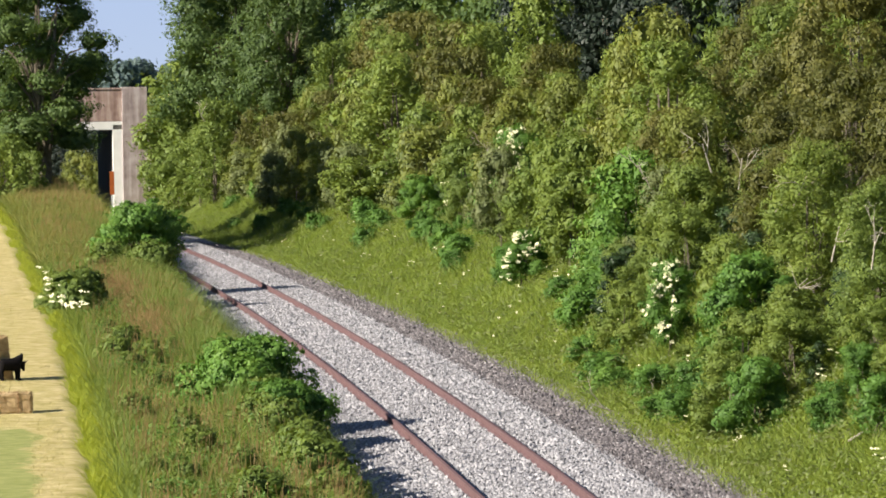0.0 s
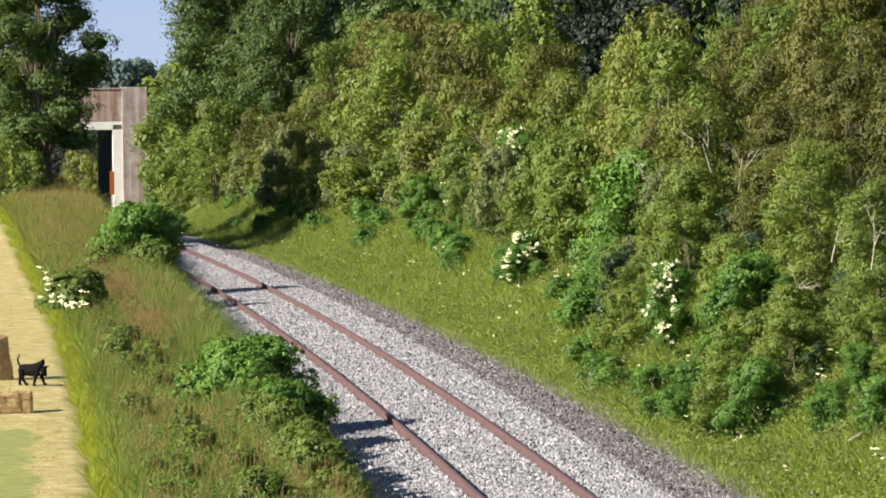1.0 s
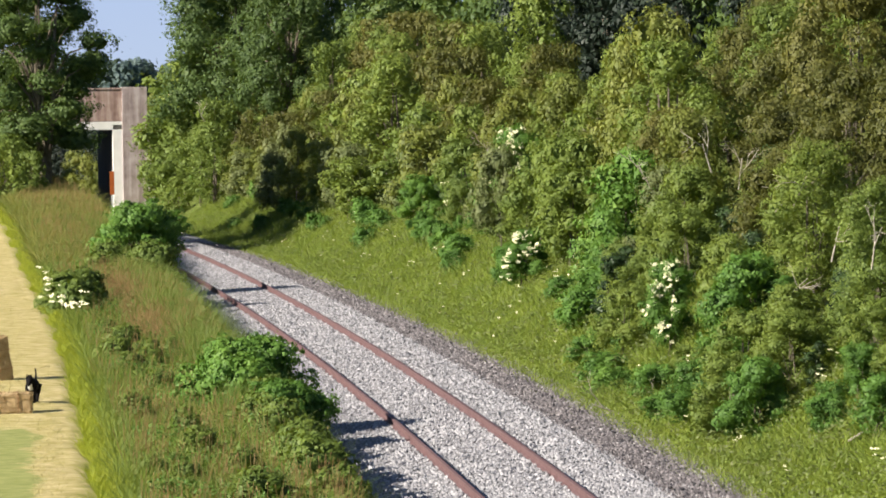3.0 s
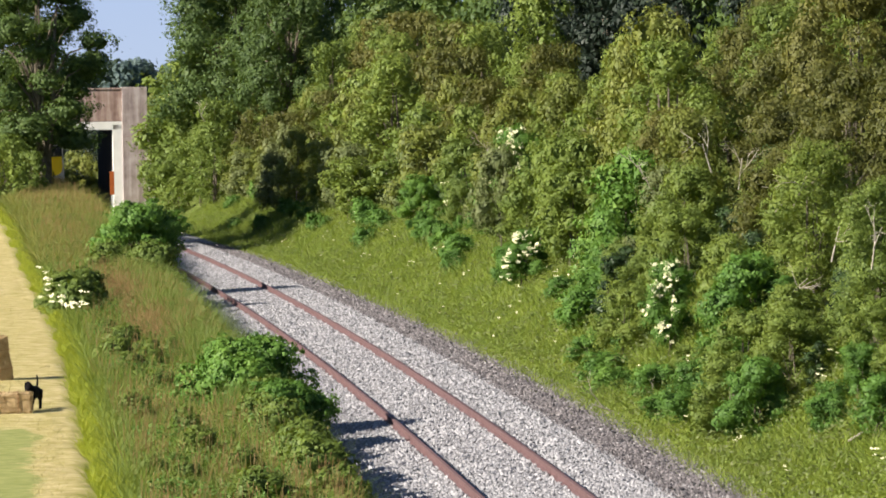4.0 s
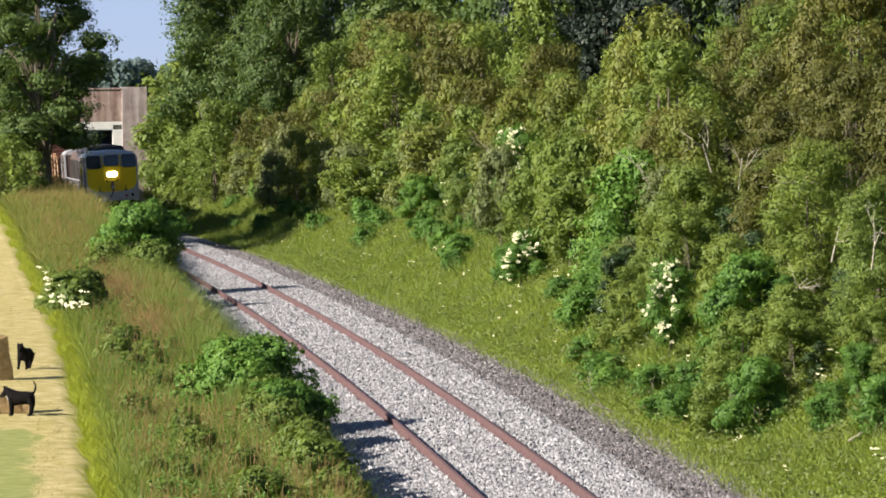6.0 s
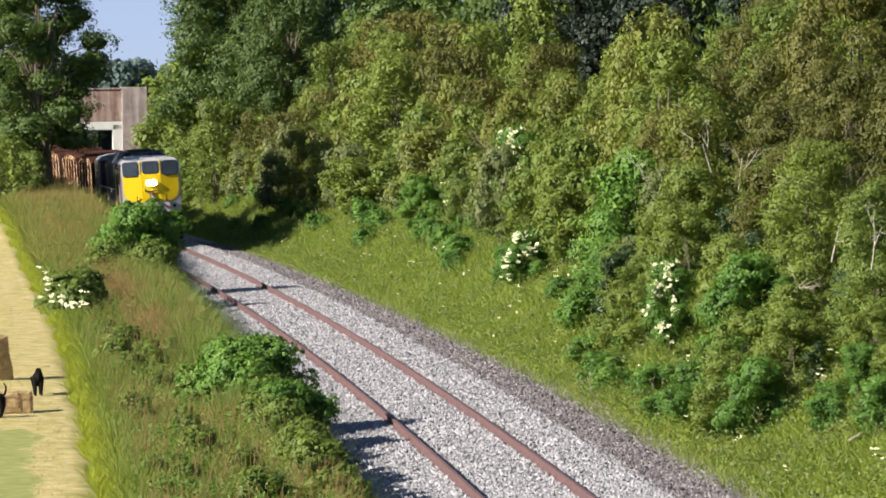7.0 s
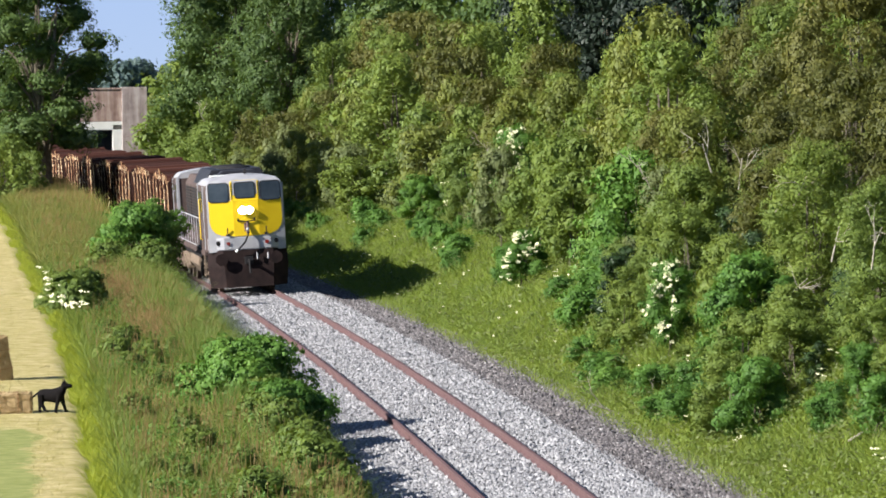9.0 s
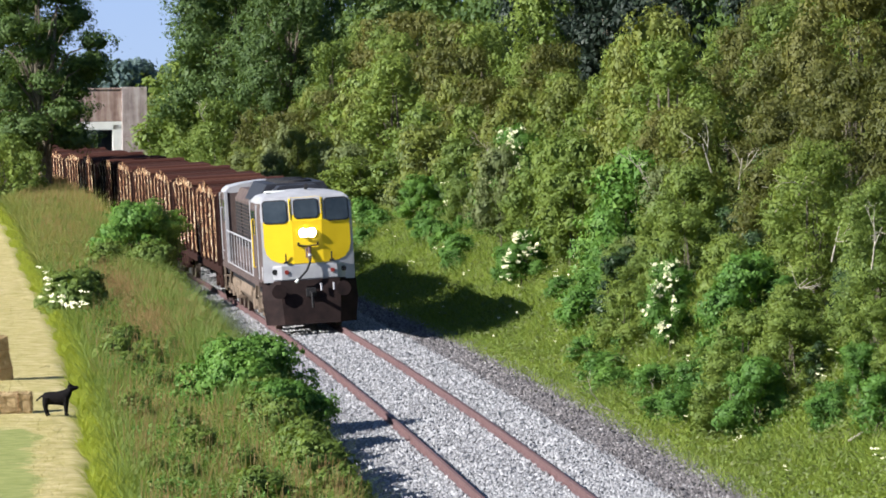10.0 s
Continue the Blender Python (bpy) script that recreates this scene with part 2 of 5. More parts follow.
def build_ground(nt, bs):
    """Soil and low growth, mown hay stubble over the field."""
    g = ramp(nt, noise_of(nt, 1.3, 8), [(0.3, (0.07, 0.095, 0.022)), (0.55, (0.115, 0.145, 0.030)), (0.75, (0.15, 0.15, 0.05))])
    at = nt.nodes.new("ShaderNodeAttribute")
    at.attribute_name = "field"
    straw = ramp(nt, noise_of(nt, 2.2, 8, rough=0.7), [(0.3, (0.27, 0.245, 0.07)), (0.5, (0.44, 0.36, 0.155)), (0.68, (0.58, 0.475, 0.27))])
    green = ramp(nt, noise_of(nt, 3.0, 8), [(0.3, (0.21, 0.235, 0.065)), (0.7, (0.32, 0.32, 0.115))])
    at2 = nt.nodes.new("ShaderNodeAttribute")
    at2.attribute_name = "regrowth"
    re = math_node(nt, "ADD", at2.outputs["Fac"], math_node(nt, "MULTIPLY", math_node(nt, "SUBTRACT", noise_of(nt, 2.5, 5), 0.5), 1.5), True)
    re = ramp(nt, re, [(0.35, (0, 0, 0)), (0.65, (1, 1, 1))])
    hay = mixc(nt, re, straw, green)
    nt.links.new(mixc(nt, at.outputs["Fac"], g, hay), bs.inputs["Base Color"])
    bump(nt, bs, noise_of(nt, 25, 5), 0.7, 0.05)


GROUND = material("grassy_ground", build_ground, 0.95, 0, 0.15)
rng = np.random.default_rng(7)


# ---- ground: one sheet from behind the viewer to the horizon ----
def build_sheet():
    ss = np.concatenate([np.arange(-90, -20, 10), np.arange(-20, 215, 0.75), np.arange(215, 420, 8), [450, 520, 620, 750, 900, 1100, 1400, 1800, 2300, 3000]])
    ww = np.concatenate([[-1500, -900, -500, -250, -120, -70, -40, -28, -20, -16, -13], np.arange(-11, 17.1, 0.4), [18, 20, 24, 30, 40, 60, 100, 180, 300, 600, 1000, 1500]])
    S, W = np.meshgrid(ss, ww, indexing="ij")
    x, y, z = ground_at(S, W)
    v = np.stack([x, y, z], -1).reshape(-1, 3)
    n, m = len(ss), len(ww)
    i = np.arange(n * m).reshape(n, m)
    f = np.stack([i[:-1, :-1], i[1:, :-1], i[1:, 1:], i[:-1, 1:]], -1).reshape(-1, 4)[:, ::-1]
    me = mesh_from("ground", v.tolist(), f.tolist(), [GROUND], True)
    a = me.attributes.new("field", "FLOAT", "POINT")
    a.data.foreach_set("value", (smooth(-W, 6.9, 7.2) * (1 - smooth(S, 300, 500))).ravel().astype(np.float32))
    b = me.attributes.new("regrowth", "FLOAT", "POINT")
    edge = smooth(-W - 0.25 * wobble(S, W, 0.5), 7.75, 8.35) * (1 - smooth(S, 9.5, 14)) + 0.75 * smooth(-W, 9.6, 10.4)
    b.data.foreach_set("value", np.clip(edge, 0, 1).ravel().astype(np.float32))
    return tagged(new("ground", me), "grassy cutting side and mown hay field beside the railway", "ground", kind="structure")


build_sheet()


# ---- the railway: ballast and two rails ----
def sweep(name, profile, s0, s1, step, mat, place=canted, smooth_faces=False):
    """A profile of (offset, height) points swept along the track."""
    ss = np.arange(s0, s1 + 0.01, step)
    k = len(profile)
    v = [tuple(float(c) for c in place(s, w, h)) for s in ss for w, h in profile]
    f = [(i * k + j, i * k + (j + 1) % k, (i + 1) * k + (j + 1) % k, (i + 1) * k + j) for i in range(len(ss) - 1) for j in range(k)]
    f += [tuple(range(k)), tuple((len(ss) - 1) * k + j for j in range(k))[::-1]]
    me = mesh_from(name, v, f, [mat], smooth_faces)
    bm = bmesh.new()
    bm.from_mesh(me)
    bmesh.ops.recalc_face_normals(bm, faces=bm.faces)
    bm.to_mesh(me)
    bm.free()
    return me


bed_top = -0.15
bed = new("ballast_bed", sweep("ballast_bed", [(-3.3, -0.9), (-2.95, -0.56), (-2.05, bed_top - 0.04), (-1.3, bed_top), (1.3, bed_top), (2.05, bed_top - 0.02), (2.9, -0.45), (4.0, -0.62), (4.2, -0.95)], -60, 300, 1.5, BED))
tagged(bed, "pale grey crushed-stone ballast under a single railway line", "ballast", kind="structure")
for side in (-1, 1):
    c = side * 0.835
    prof = [(c - 0.07, -0.16), (c - 0.07, -0.145), (c - 0.012, -0.12), (c - 0.01, -0.045), (c - 0.036, -0.032), (c - 0.036, -0.004), (c - 0.028, 0.0),
            (c + 0.028, 0.0), (c + 0.036, -0.004), (c + 0.036, -0.032), (c + 0.01, -0.045), (c + 0.012, -0.12), (c + 0.07, -0.145), (c + 0.07, -0.16)]
    rail = tagged(new("rail", sweep("rail", prof, -60, 300, 1.5, RUST)), "rust-brown steel rail on pale stone ballast", "rail", "rails of the line", "structure")


def stones():
    """Loose ballast stones: fresh pale ones over the bed, weathered ones on the cess."""
    t = np.array([(0, 0, 1), (1, 0, -0.3), (0, 1, -0.3), (-1, 0, -0.3), (0, -1, -0.3)], float)
    fc = [(0, 1, 2), (0, 2, 3), (0, 3, 4), (0, 4, 1)]   # the undersides are bedded
    made = []
    for mat, count, wmin, wmax, smin, smax, size in ((BALLAST, 92000, -2.7, 2.45, -3, 135, 0.030), (OLD_BALLAST, 40000, 2.25, 4.35, -3, 130, 0.034)):
        s = smin + (smax - smin) * rng.random(count) ** 1.5
        w = wmin + (wmax - wmin) * rng.random(count)
        near_rail = np.abs(np.abs(w) - 0.835) < 0.075
        s, w = s[~near_rail], w[~near_rail]
        h = np.interp(w, [-2.95, -2.05, -1.3, 1.3, 2.05, 2.9, 4.0, 4.3], [-0.56, bed_top - 0.04, bed_top, bed_top, bed_top - 0.02, -0.45, -0.6, -0.62]) + rng.normal(0.006, 0.010, len(s))
        x, y, z = canted(s, w, h)
        r = size * (0.55 + 0.9 * rng.random((len(s), 1, 3)))
        v = t[None] * r * (0.75 + 0.5 * rng.random((len(s), 5, 1)))
        ang = rng.random((len(s), 1)) * 6.28
        tilt = rng.normal(0, 0.6, (len(s), 1))
        vx, vy, vz = v[..., 0], v[..., 1], v[..., 2]
        vy, vz = vy * np.cos(tilt) - vz * np.sin(tilt), vy * np.sin(tilt) + vz * np.cos(tilt)
        vx, vy = vx * np.cos(ang) - vy * np.sin(ang), vx * np.sin(ang) + vy * np.cos(ang)
        p = np.stack([vx + x[:, None], vy + y[:, None], vz + z[:, None]], -1)
        made.append(solid_copies("ballast_stones", t, fc, p, mat))
    tagged(new("ballast_stones", made[0]), "clean pale grey crushed ballast stones", "ballast", kind="stuff")
    tagged(new("cess_stones", made[1]), "weathered dark grey old ballast beside the track", "ballast", kind="stuff")


stones()


# ---- plants ----
def unit(v):
    return v / np.maximum(np.linalg.norm(v, axis=-1, keepdims=True), 1e-6)


def leaf_faces(centre, normal, size, r, slim=0.55):
    """Kite-shaped leaves round their centres."""
    k = len(centre)
    a = unit(np.cross(normal, unit(r.normal(size=(k, 3)))))
    b = np.cross(normal, a)
    size = np.broadcast_to(size, (k,))[:, None]
    a, b = a * size, b * size * slim
    fold = normal * size * 0.18
    return np.stack([centre - a, centre - b * 1.0 + a * 0.1 + fold, centre + a, centre + b * 1.0 + a * 0.1 + fold], 1)


def small_leaves(centre, normal, size, r, slim=0.55):
    """Small pointed leaves of three corners."""
    k = len(centre)
    a = unit(np.cross(normal, unit(r.normal(size=(k, 3)))))
    b = np.cross(normal, a)
    size = np.broadcast_to(size, (k,))[:, None]
    a, b = a * size, b * size * slim * 1.15
    return np.stack([centre - a, centre + a * 0.75 - b, centre + a * 0.75 + b], 1)


def crown_faces(r, height, radius, base, lobes, leaves, size, tuft=0.2, flat=0.8, taper=0.5, slim=0.6, full=0.75, sprig=0.05, rise=0.45):
    """A crown of compact boughs, each set with tufts of leaves on its outside, dark and closed within."""
    hz = base + (height - base) * (np.arange(lobes) + r.random(lobes)) / lobes
    rel = (hz - base) / (height - base)
    reach = radius * np.sqrt(np.clip(1 - (np.abs(rel - 0.40) / 0.66) ** 2, 0.12 if height > 4 else 0.3, 1)) * (1 - taper * rel * 0.5)
    ang = r.random() * 6.283 + np.arange(lobes) * 2.4 + r.normal(0, 0.4, lobes)
    rad = reach * full * (0.25 + 0.75 * r.random(lobes) ** 0.5)
    lr = radius * (0.24 + 0.20 * r.random(lobes)) * (1 - 0.25 * rel)
    c = np.stack([np.cos(ang) * rad, np.sin(ang) * rad, np.clip(hz, base + lr * 0.4, height - lr * 0.7)], -1)
    c[0] = (0, 0, height - lr[0] * 0.8)
    # tufts over the boughs, but for those buried in a neighbour
    per = np.maximum(6, (5.5 * (lr / tuft) ** 2)).astype(int)
    own = np.repeat(np.arange(lobes), per)
    d = unit(r.normal(size=(len(own), 3)) + np.array([0, 0, rise]))
    lump = 1 + 0.22 * np.sin(d[:, 0] * 4 + own) * np.sin(d[:, 1] * 5 + own * 2) + 0.12 * r.normal(size=len(own))
    tc = c[own] + d * (lr[own] * lump)[:, None] * np.array([1, 1, flat])
    gap = np.linalg.norm((tc[:, None] - c[None]) / np.array([1, 1, flat]), axis=2) / lr[None]
    gap[np.arange(len(own)), own] = 9
    keep = gap.min(1) > 0.82
    tc, d, own = tc[keep], d[keep], own[keep]
    tr = tuft * (0.6 + 0.8 * r.random(len(tc)))
    wt = tr ** 2 * np.where(d @ np.array([-0.5, -0.85, 0.3]) > -0.25, 1.0, 0.45)
    k = int(leaves * 0.80)
    pick = r.choice(len(tc), k, p=wt / wt.sum())
    q = unit(r.normal(size=(k, 3)) + d[pick] * 0.75 + np.array([0, 0, 0.2]))
    out = 0.55 + 0.5 * r.random(k) ** 0.7
    out = np.where(r.random(k) < sprig, out * (1.2 + 0.9 * r.random(k)), out)
    p = tc[pick] + q * (out * tr[pick])[:, None] * np.array([1, 1, 0.72])
    n = unit(q * 0.8 + d[pick] * 0.55 + r.normal(size=(k, 3)) * 0.32 + np.array([0, 0, 0.15]))
    outer = small_leaves(p, n, size * (0.65 + 0.7 * r.random(k)), r, slim)
    # broad inner sprays that close the boughs
    k = leaves - k
    pick = r.choice(lobes, k, p=lr ** 2 / (lr ** 2).sum())
    q = unit(r.normal(size=(k, 3)))
    p = c[pick] + q * (lr[pick] * (0.55 + 0.3 * r.random(k)))[:, None] * np.array([1, 1, flat])
    inner = small_leaves(p, unit(q + r.normal(size=(k, 3)) * 0.3), np.maximum(size * 1.7, lr[pick] * 0.12), r, 0.7)
    f = np.concatenate([outer, inner])
    f[..., 2] = np.maximum(f[..., 2], 0.02)
    return f, c, lr


def stem_mesh(name, r, height, girth, tips, mat, stems=1):
    """Tapered trunk and limbs that run to the crown's lobes."""
    bm = bmesh.new()
    for k in range(stems):
        a = r.random() * 6.28
        top = Vector((0.12 * height * math.cos(a) * r.random(), 0.12 * height * math.sin(a) * r.random(), height))
        foot = Vector((0.0, 0.0, -0.25)) if stems == 1 else Vector((0.3 * math.cos(a), 0.3 * math.sin(a), -0.25))
        prev, n = foot, 4
        for i in range(1, n + 1):
            q = foot.lerp(top, i / n) + Vector(r.normal(0, girth * 0.5, 3).tolist()) * (i < n)
            rod(bm, prev, q, girth * (1.15 - 0.85 * (i - 1) / n), girth * (1.15 - 0.85 * i / n), 7, i == n)
            prev = q
    for t in tips:
        t = Vector([float(c) for c in t])
        z = min(t.z * (0.35 + 0.4 * r.random()), height * 0.9)
        start = Vector((0, 0, z))
        mid = start.lerp(t, 0.55) + Vector((0, 0, 0.08 * height))
        rod(bm, start, mid, girth * 0.42, girth * 0.25, 5, False)
        rod(bm, mid, t, girth * 0.25, girth * 0.07, 5, True)
    me = bpy.data.meshes.new(name)
    bm.to_mesh(me)
    bm.free()
    me.materials.append(mat)
    return me


def plant(name, seed, height, radius, mat, label, category, group, base=0.2, lobes=26, leaves=5200, size=0.075, girth=0.035, stems=2, limbs=10,
          flowers=0, slim=0.55, **shape):
    r = np.random.default_rng(seed)
    faces, c, lr = crown_faces(r, height, radius, base, lobes, leaves, size, slim=slim, **shape)
    ob = tagged(new(name), label, category, group)
    crown = part("crown", mesh_poly("crown", faces, 3, mat), None, ob)
    part("trunk", stem_mesh("trunk", r, height * 0.72, girth, c[:limbs], BARK, stems), None, ob)
    if flowers:
        fs = []
        lit = np.array([-0.8, -0.55, 0.35])
        for _ in range(flowers):
            i = max(r.integers(lobes, size=4), key=lambda j: c[j] @ np.array([-0.7, -0.7, 0.25]))
            d = unit(r.normal(size=3) * 0.5 + lit)
            p = c[i] + d * lr[i] * 1.08
            m = 14
            q = p + np.stack([r.normal(0, 0.045, m), r.normal(0, 0.045, m), r.normal(0, 0.025, m)], -1)
            fs.append(leaf_faces(q, unit(r.normal(size=(m, 3)) * 0.35 + np.array([-0.45, -0.5, 0.7])), 0.042, r, 0.9))
        part("blossom", mesh_poly("blossom", np.concatenate(fs), 4, PETAL), None, crown, "flat cream blossom heads")
    return ob


def put(ob, s, w, turn=0.0, scale=1.0, sz=None, first=False, sink=0.05):
    """Stand a plant (or its copy) on the ground at (s, w)."""
    x, y, z = (float(c) for c in ground_at(s, w))
    m = Matrix.LocRotScale((x, y, z - sink), Euler((0, 0, turn)), (scale, scale, sz or scale))
    if first:
        ob.matrix_basis = m
        return ob
    return copy_thing(ob, m)


BANK = "shrubs and trees of the cutting side"


def kinds(count, name, seed, height, radius, mat, label, category, leaves, size, **more):
    """Variants of one kind: fine-leaved ones nearest, and plainer ones with larger leaf sprays for the far stretches."""
    made = []
    for j, (k, many, big) in enumerate(((2, 1.75, 0.66), (count, 1.0, 0.85), (2, 0.55, 1.10))):
        made.append([plant(name, seed + 4 * j + i, height, radius, mat, label, category, BANK, leaves=int(leaves * many), size=size * big, **more) for i in range(k)])
    return tuple(made)


hawthorn = kinds(2, "hawthorn_shrub", 1000, 3.2, 1.5, LEAF_OLIVE, "dense olive-green hawthorn shrub on the cutting side", "shrub", 8400, 0.056, lobes=16, tuft=0.17, full=0.9, sprig=0.12, flat=0.7)
broad = kinds(2, "broadleaf_shrub", 1020, 2.8, 1.4, LEAF_GREEN, "leafy mid-green shrub on the cutting side", "shrub", 7800, 0.058, lobes=15, tuft=0.18, full=0.9, sprig=0.10)
pale = kinds(2, "sallow_shrub", 30, 2.4, 1.2, LEAF_PALE, "greyish pale green sallow shrub in long grass", "shrub", 6000, 0.056, lobes=11, slim=0.42, tuft=0.17, sprig=0.14)
elder = kinds(2, "elder_shrub", 40, 2.6, 1.35, LEAF_BRIGHT, "bright green elder shrub with cream flower heads", "shrub", 7600, 0.062, lobes=11, flowers=60, tuft=0.22)
elder_plain = kinds(2, "elder_shrub", 1320, 2.3, 1.35, LEAF_BRIGHT, "vivid green elder shrub on the cutting side", "shrub", 8000, 0.054, base=0.05, lobes=12, tuft=0.19)
bramble = kinds(2, "bramble_clump", 50, 1.1, 1.0, LEAF_BRIGHT, "low tangled bramble clump in long grass", "shrub", 4200, 0.05, lobes=10, base=0.05, limbs=4, girth=0.02, tuft=0.14)
htree = kinds(2, "hawthorn_tree", 1060, 6.3, 2.7, LEAF_HAW, "tall olive-brown hawthorn tree on the cutting side", "tree", 15000, 0.074, base=0.6, lobes=24, girth=0.11, limbs=14, flat=0.62, taper=0.35, tuft=0.22, full=1.0, sprig=0.12, rise=0.7)
btree = kinds(2, "broadleaf_tree", 70, 7.0, 2.5, LEAF_GREEN, "tall leafy green tree on the cutting side", "tree", 14000, 0.076, base=0.5, lobes=24, girth=0.13, limbs=14, flat=0.8, taper=0.45, tuft=0.23, full=0.9, sprig=0.10)
ash_label = "large dark green ash tree with a rounded crown"
ash = [plant("ash_tree", 80 + i, 12.0, 4.2, LEAF_DARK, ash_label, "tree", "large trees", base=2.9, leaves=42000, lobes=40, size=0.088, girth=0.24, limbs=30, stems=1, tuft=0.36, full=1.0, flat=0.62, sprig=0.1) for i in range(2)]
ash_far = [plant("ash_tree", 90 + i, 12.0, 4.2, LEAF_DARK, ash_label, "tree", "large trees", base=1.2, leaves=10000, lobes=26, size=0.155, girth=0.24, limbs=18, stems=1, tuft=0.4) for i in range(2)]

placed = set()
SIGHT_GAPS = ((57.5, 6.9), (30.0, 6.5), (23.0, 5.9), (78, 9.6))   # kept clear so that the camera sees the flowering elders


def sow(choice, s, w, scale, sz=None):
    """Plant one of the choice; farther up the line the plainer variants do. Places outside the camera's view, before
    the flowering elders or at the dark back trees stay empty.
    """
    if w > 10.5 + 0.2 * max(s, 0) or any(-3.5 < s - a < 1.0 and abs(w - b) < 0.8 for a, b in SIGHT_GAPS) or (14 < w < 19 and 72 < s < 128):
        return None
    k = choice[int(rng.integers(len(choice)))]
    if isinstance(k, tuple):
        k = k[0 if s < 42 else 1 if s < 92 else 2]
        k = k[int(rng.integers(len(k)))]
    first = k.name not in placed
    placed.add(k.name)
    return put(k, s, w, rng.normal(0, 0.6), scale, sz, first)


def foot(s):
    """Offset at which the growth of the cutting side begins above the open grass."""
    return float(np.interp(s, [-5, 6, 13, 20, 30, 40, 60, 90, 130, 200], [7.0, 6.6, 5.6, 5.0, 5.1, 6.4, 7.2, 7.5, 6.9, 6.5])) + 0.45 * math.sin(s * 0.31) + 0.25 * math.sin(s * 0.83)


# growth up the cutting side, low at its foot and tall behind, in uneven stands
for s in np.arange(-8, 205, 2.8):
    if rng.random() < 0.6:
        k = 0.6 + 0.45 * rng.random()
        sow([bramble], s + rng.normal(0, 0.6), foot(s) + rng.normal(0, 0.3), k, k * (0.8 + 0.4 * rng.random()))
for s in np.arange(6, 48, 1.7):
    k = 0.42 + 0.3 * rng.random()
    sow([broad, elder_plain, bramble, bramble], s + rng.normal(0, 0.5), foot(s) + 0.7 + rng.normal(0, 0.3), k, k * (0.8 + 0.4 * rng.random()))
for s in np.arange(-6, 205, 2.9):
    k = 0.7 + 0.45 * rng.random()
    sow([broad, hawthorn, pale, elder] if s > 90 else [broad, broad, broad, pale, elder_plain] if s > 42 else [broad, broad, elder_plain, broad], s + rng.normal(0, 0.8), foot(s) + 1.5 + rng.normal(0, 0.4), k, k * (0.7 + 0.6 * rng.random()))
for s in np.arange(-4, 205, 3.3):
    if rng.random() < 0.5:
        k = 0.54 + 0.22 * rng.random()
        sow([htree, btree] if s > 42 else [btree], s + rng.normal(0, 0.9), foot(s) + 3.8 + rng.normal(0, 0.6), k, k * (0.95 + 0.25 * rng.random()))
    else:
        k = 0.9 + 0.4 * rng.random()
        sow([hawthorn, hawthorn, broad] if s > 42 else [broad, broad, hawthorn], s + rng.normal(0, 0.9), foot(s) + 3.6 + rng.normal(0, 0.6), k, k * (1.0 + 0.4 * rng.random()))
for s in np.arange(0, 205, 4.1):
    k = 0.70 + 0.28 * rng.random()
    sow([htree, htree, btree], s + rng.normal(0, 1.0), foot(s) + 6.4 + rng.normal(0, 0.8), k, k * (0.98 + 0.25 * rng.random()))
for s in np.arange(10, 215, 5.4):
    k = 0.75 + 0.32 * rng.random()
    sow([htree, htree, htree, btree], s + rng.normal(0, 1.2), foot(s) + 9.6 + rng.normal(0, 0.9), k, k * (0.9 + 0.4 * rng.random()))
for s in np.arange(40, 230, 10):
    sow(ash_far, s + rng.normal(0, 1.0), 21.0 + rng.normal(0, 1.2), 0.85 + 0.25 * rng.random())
# near-black trees stand in for deep shade behind the slope
shade_dark = plant("yew_tree", 1090, 9.0, 3.2, LEAF_SHADE, "tree with deep shade painted into its near-black leaves", "tree", "large trees", base=0.4, leaves=7500, lobes=24, size=0.12, girth=0.2, limbs=5, stems=1, tuft=0.34)
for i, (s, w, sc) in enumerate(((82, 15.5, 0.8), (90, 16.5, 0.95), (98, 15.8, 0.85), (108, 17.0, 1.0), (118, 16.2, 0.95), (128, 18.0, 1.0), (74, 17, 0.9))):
    put(shade_dark, s, w, s, sc, sc * 1.1, i == 0)
# ivy tones, also painted dark as the shade between the crowns
LEAF_IVY_SHADE = leafy("ivy_and_shade_leaf", [(0.018, 0.036, 0.010), (0.034, 0.064, 0.016), (0.058, 0.098, 0.024), (0.095, 0.14, 0.035)], trans=0.12, rough=0.5)
ivy = [plant("ivy_clump", 1200 + i, 3.0, 0.8 + 0.25 * i, LEAF_IVY_SHADE, "dark glossy ivy column, also painted as a shaded hollow", "shrub", BANK, base=0.05, leaves=6500, lobes=12, size=0.046, girth=0.05, limbs=5, tuft=0.16, taper=0.2) for i in range(2)]
for i, (s, w, k) in enumerate(((38.0, 6.5, 0.75), (15.0, 8.2, 0.8), (41, 7.3, 0.8), (17.5, 8.4, 0.7), (13.0, 6.9, 0.55), (29, 8.4, 0.9), (62, 8.6, 0.9), (75, 9.3, 0.9), (36, 9.0, 1.0), (20.0, 7.6, 0.7))):
    put(ivy[i % 2], s, w, i, k, k * 0.9, i < 2)
# further dark clumps added in place of shaded hollows in the growth
for i in range(16):
    s, w = 16 + 115 * rng.random() ** 1.2, 9.0 + 4.5 * rng.random()
    k = 0.6 + 0.6 * rng.random()
    put(ivy[i % 2], s, w, 6 * rng.random(), k, k * (0.7 + 0.6 * rng.random()))


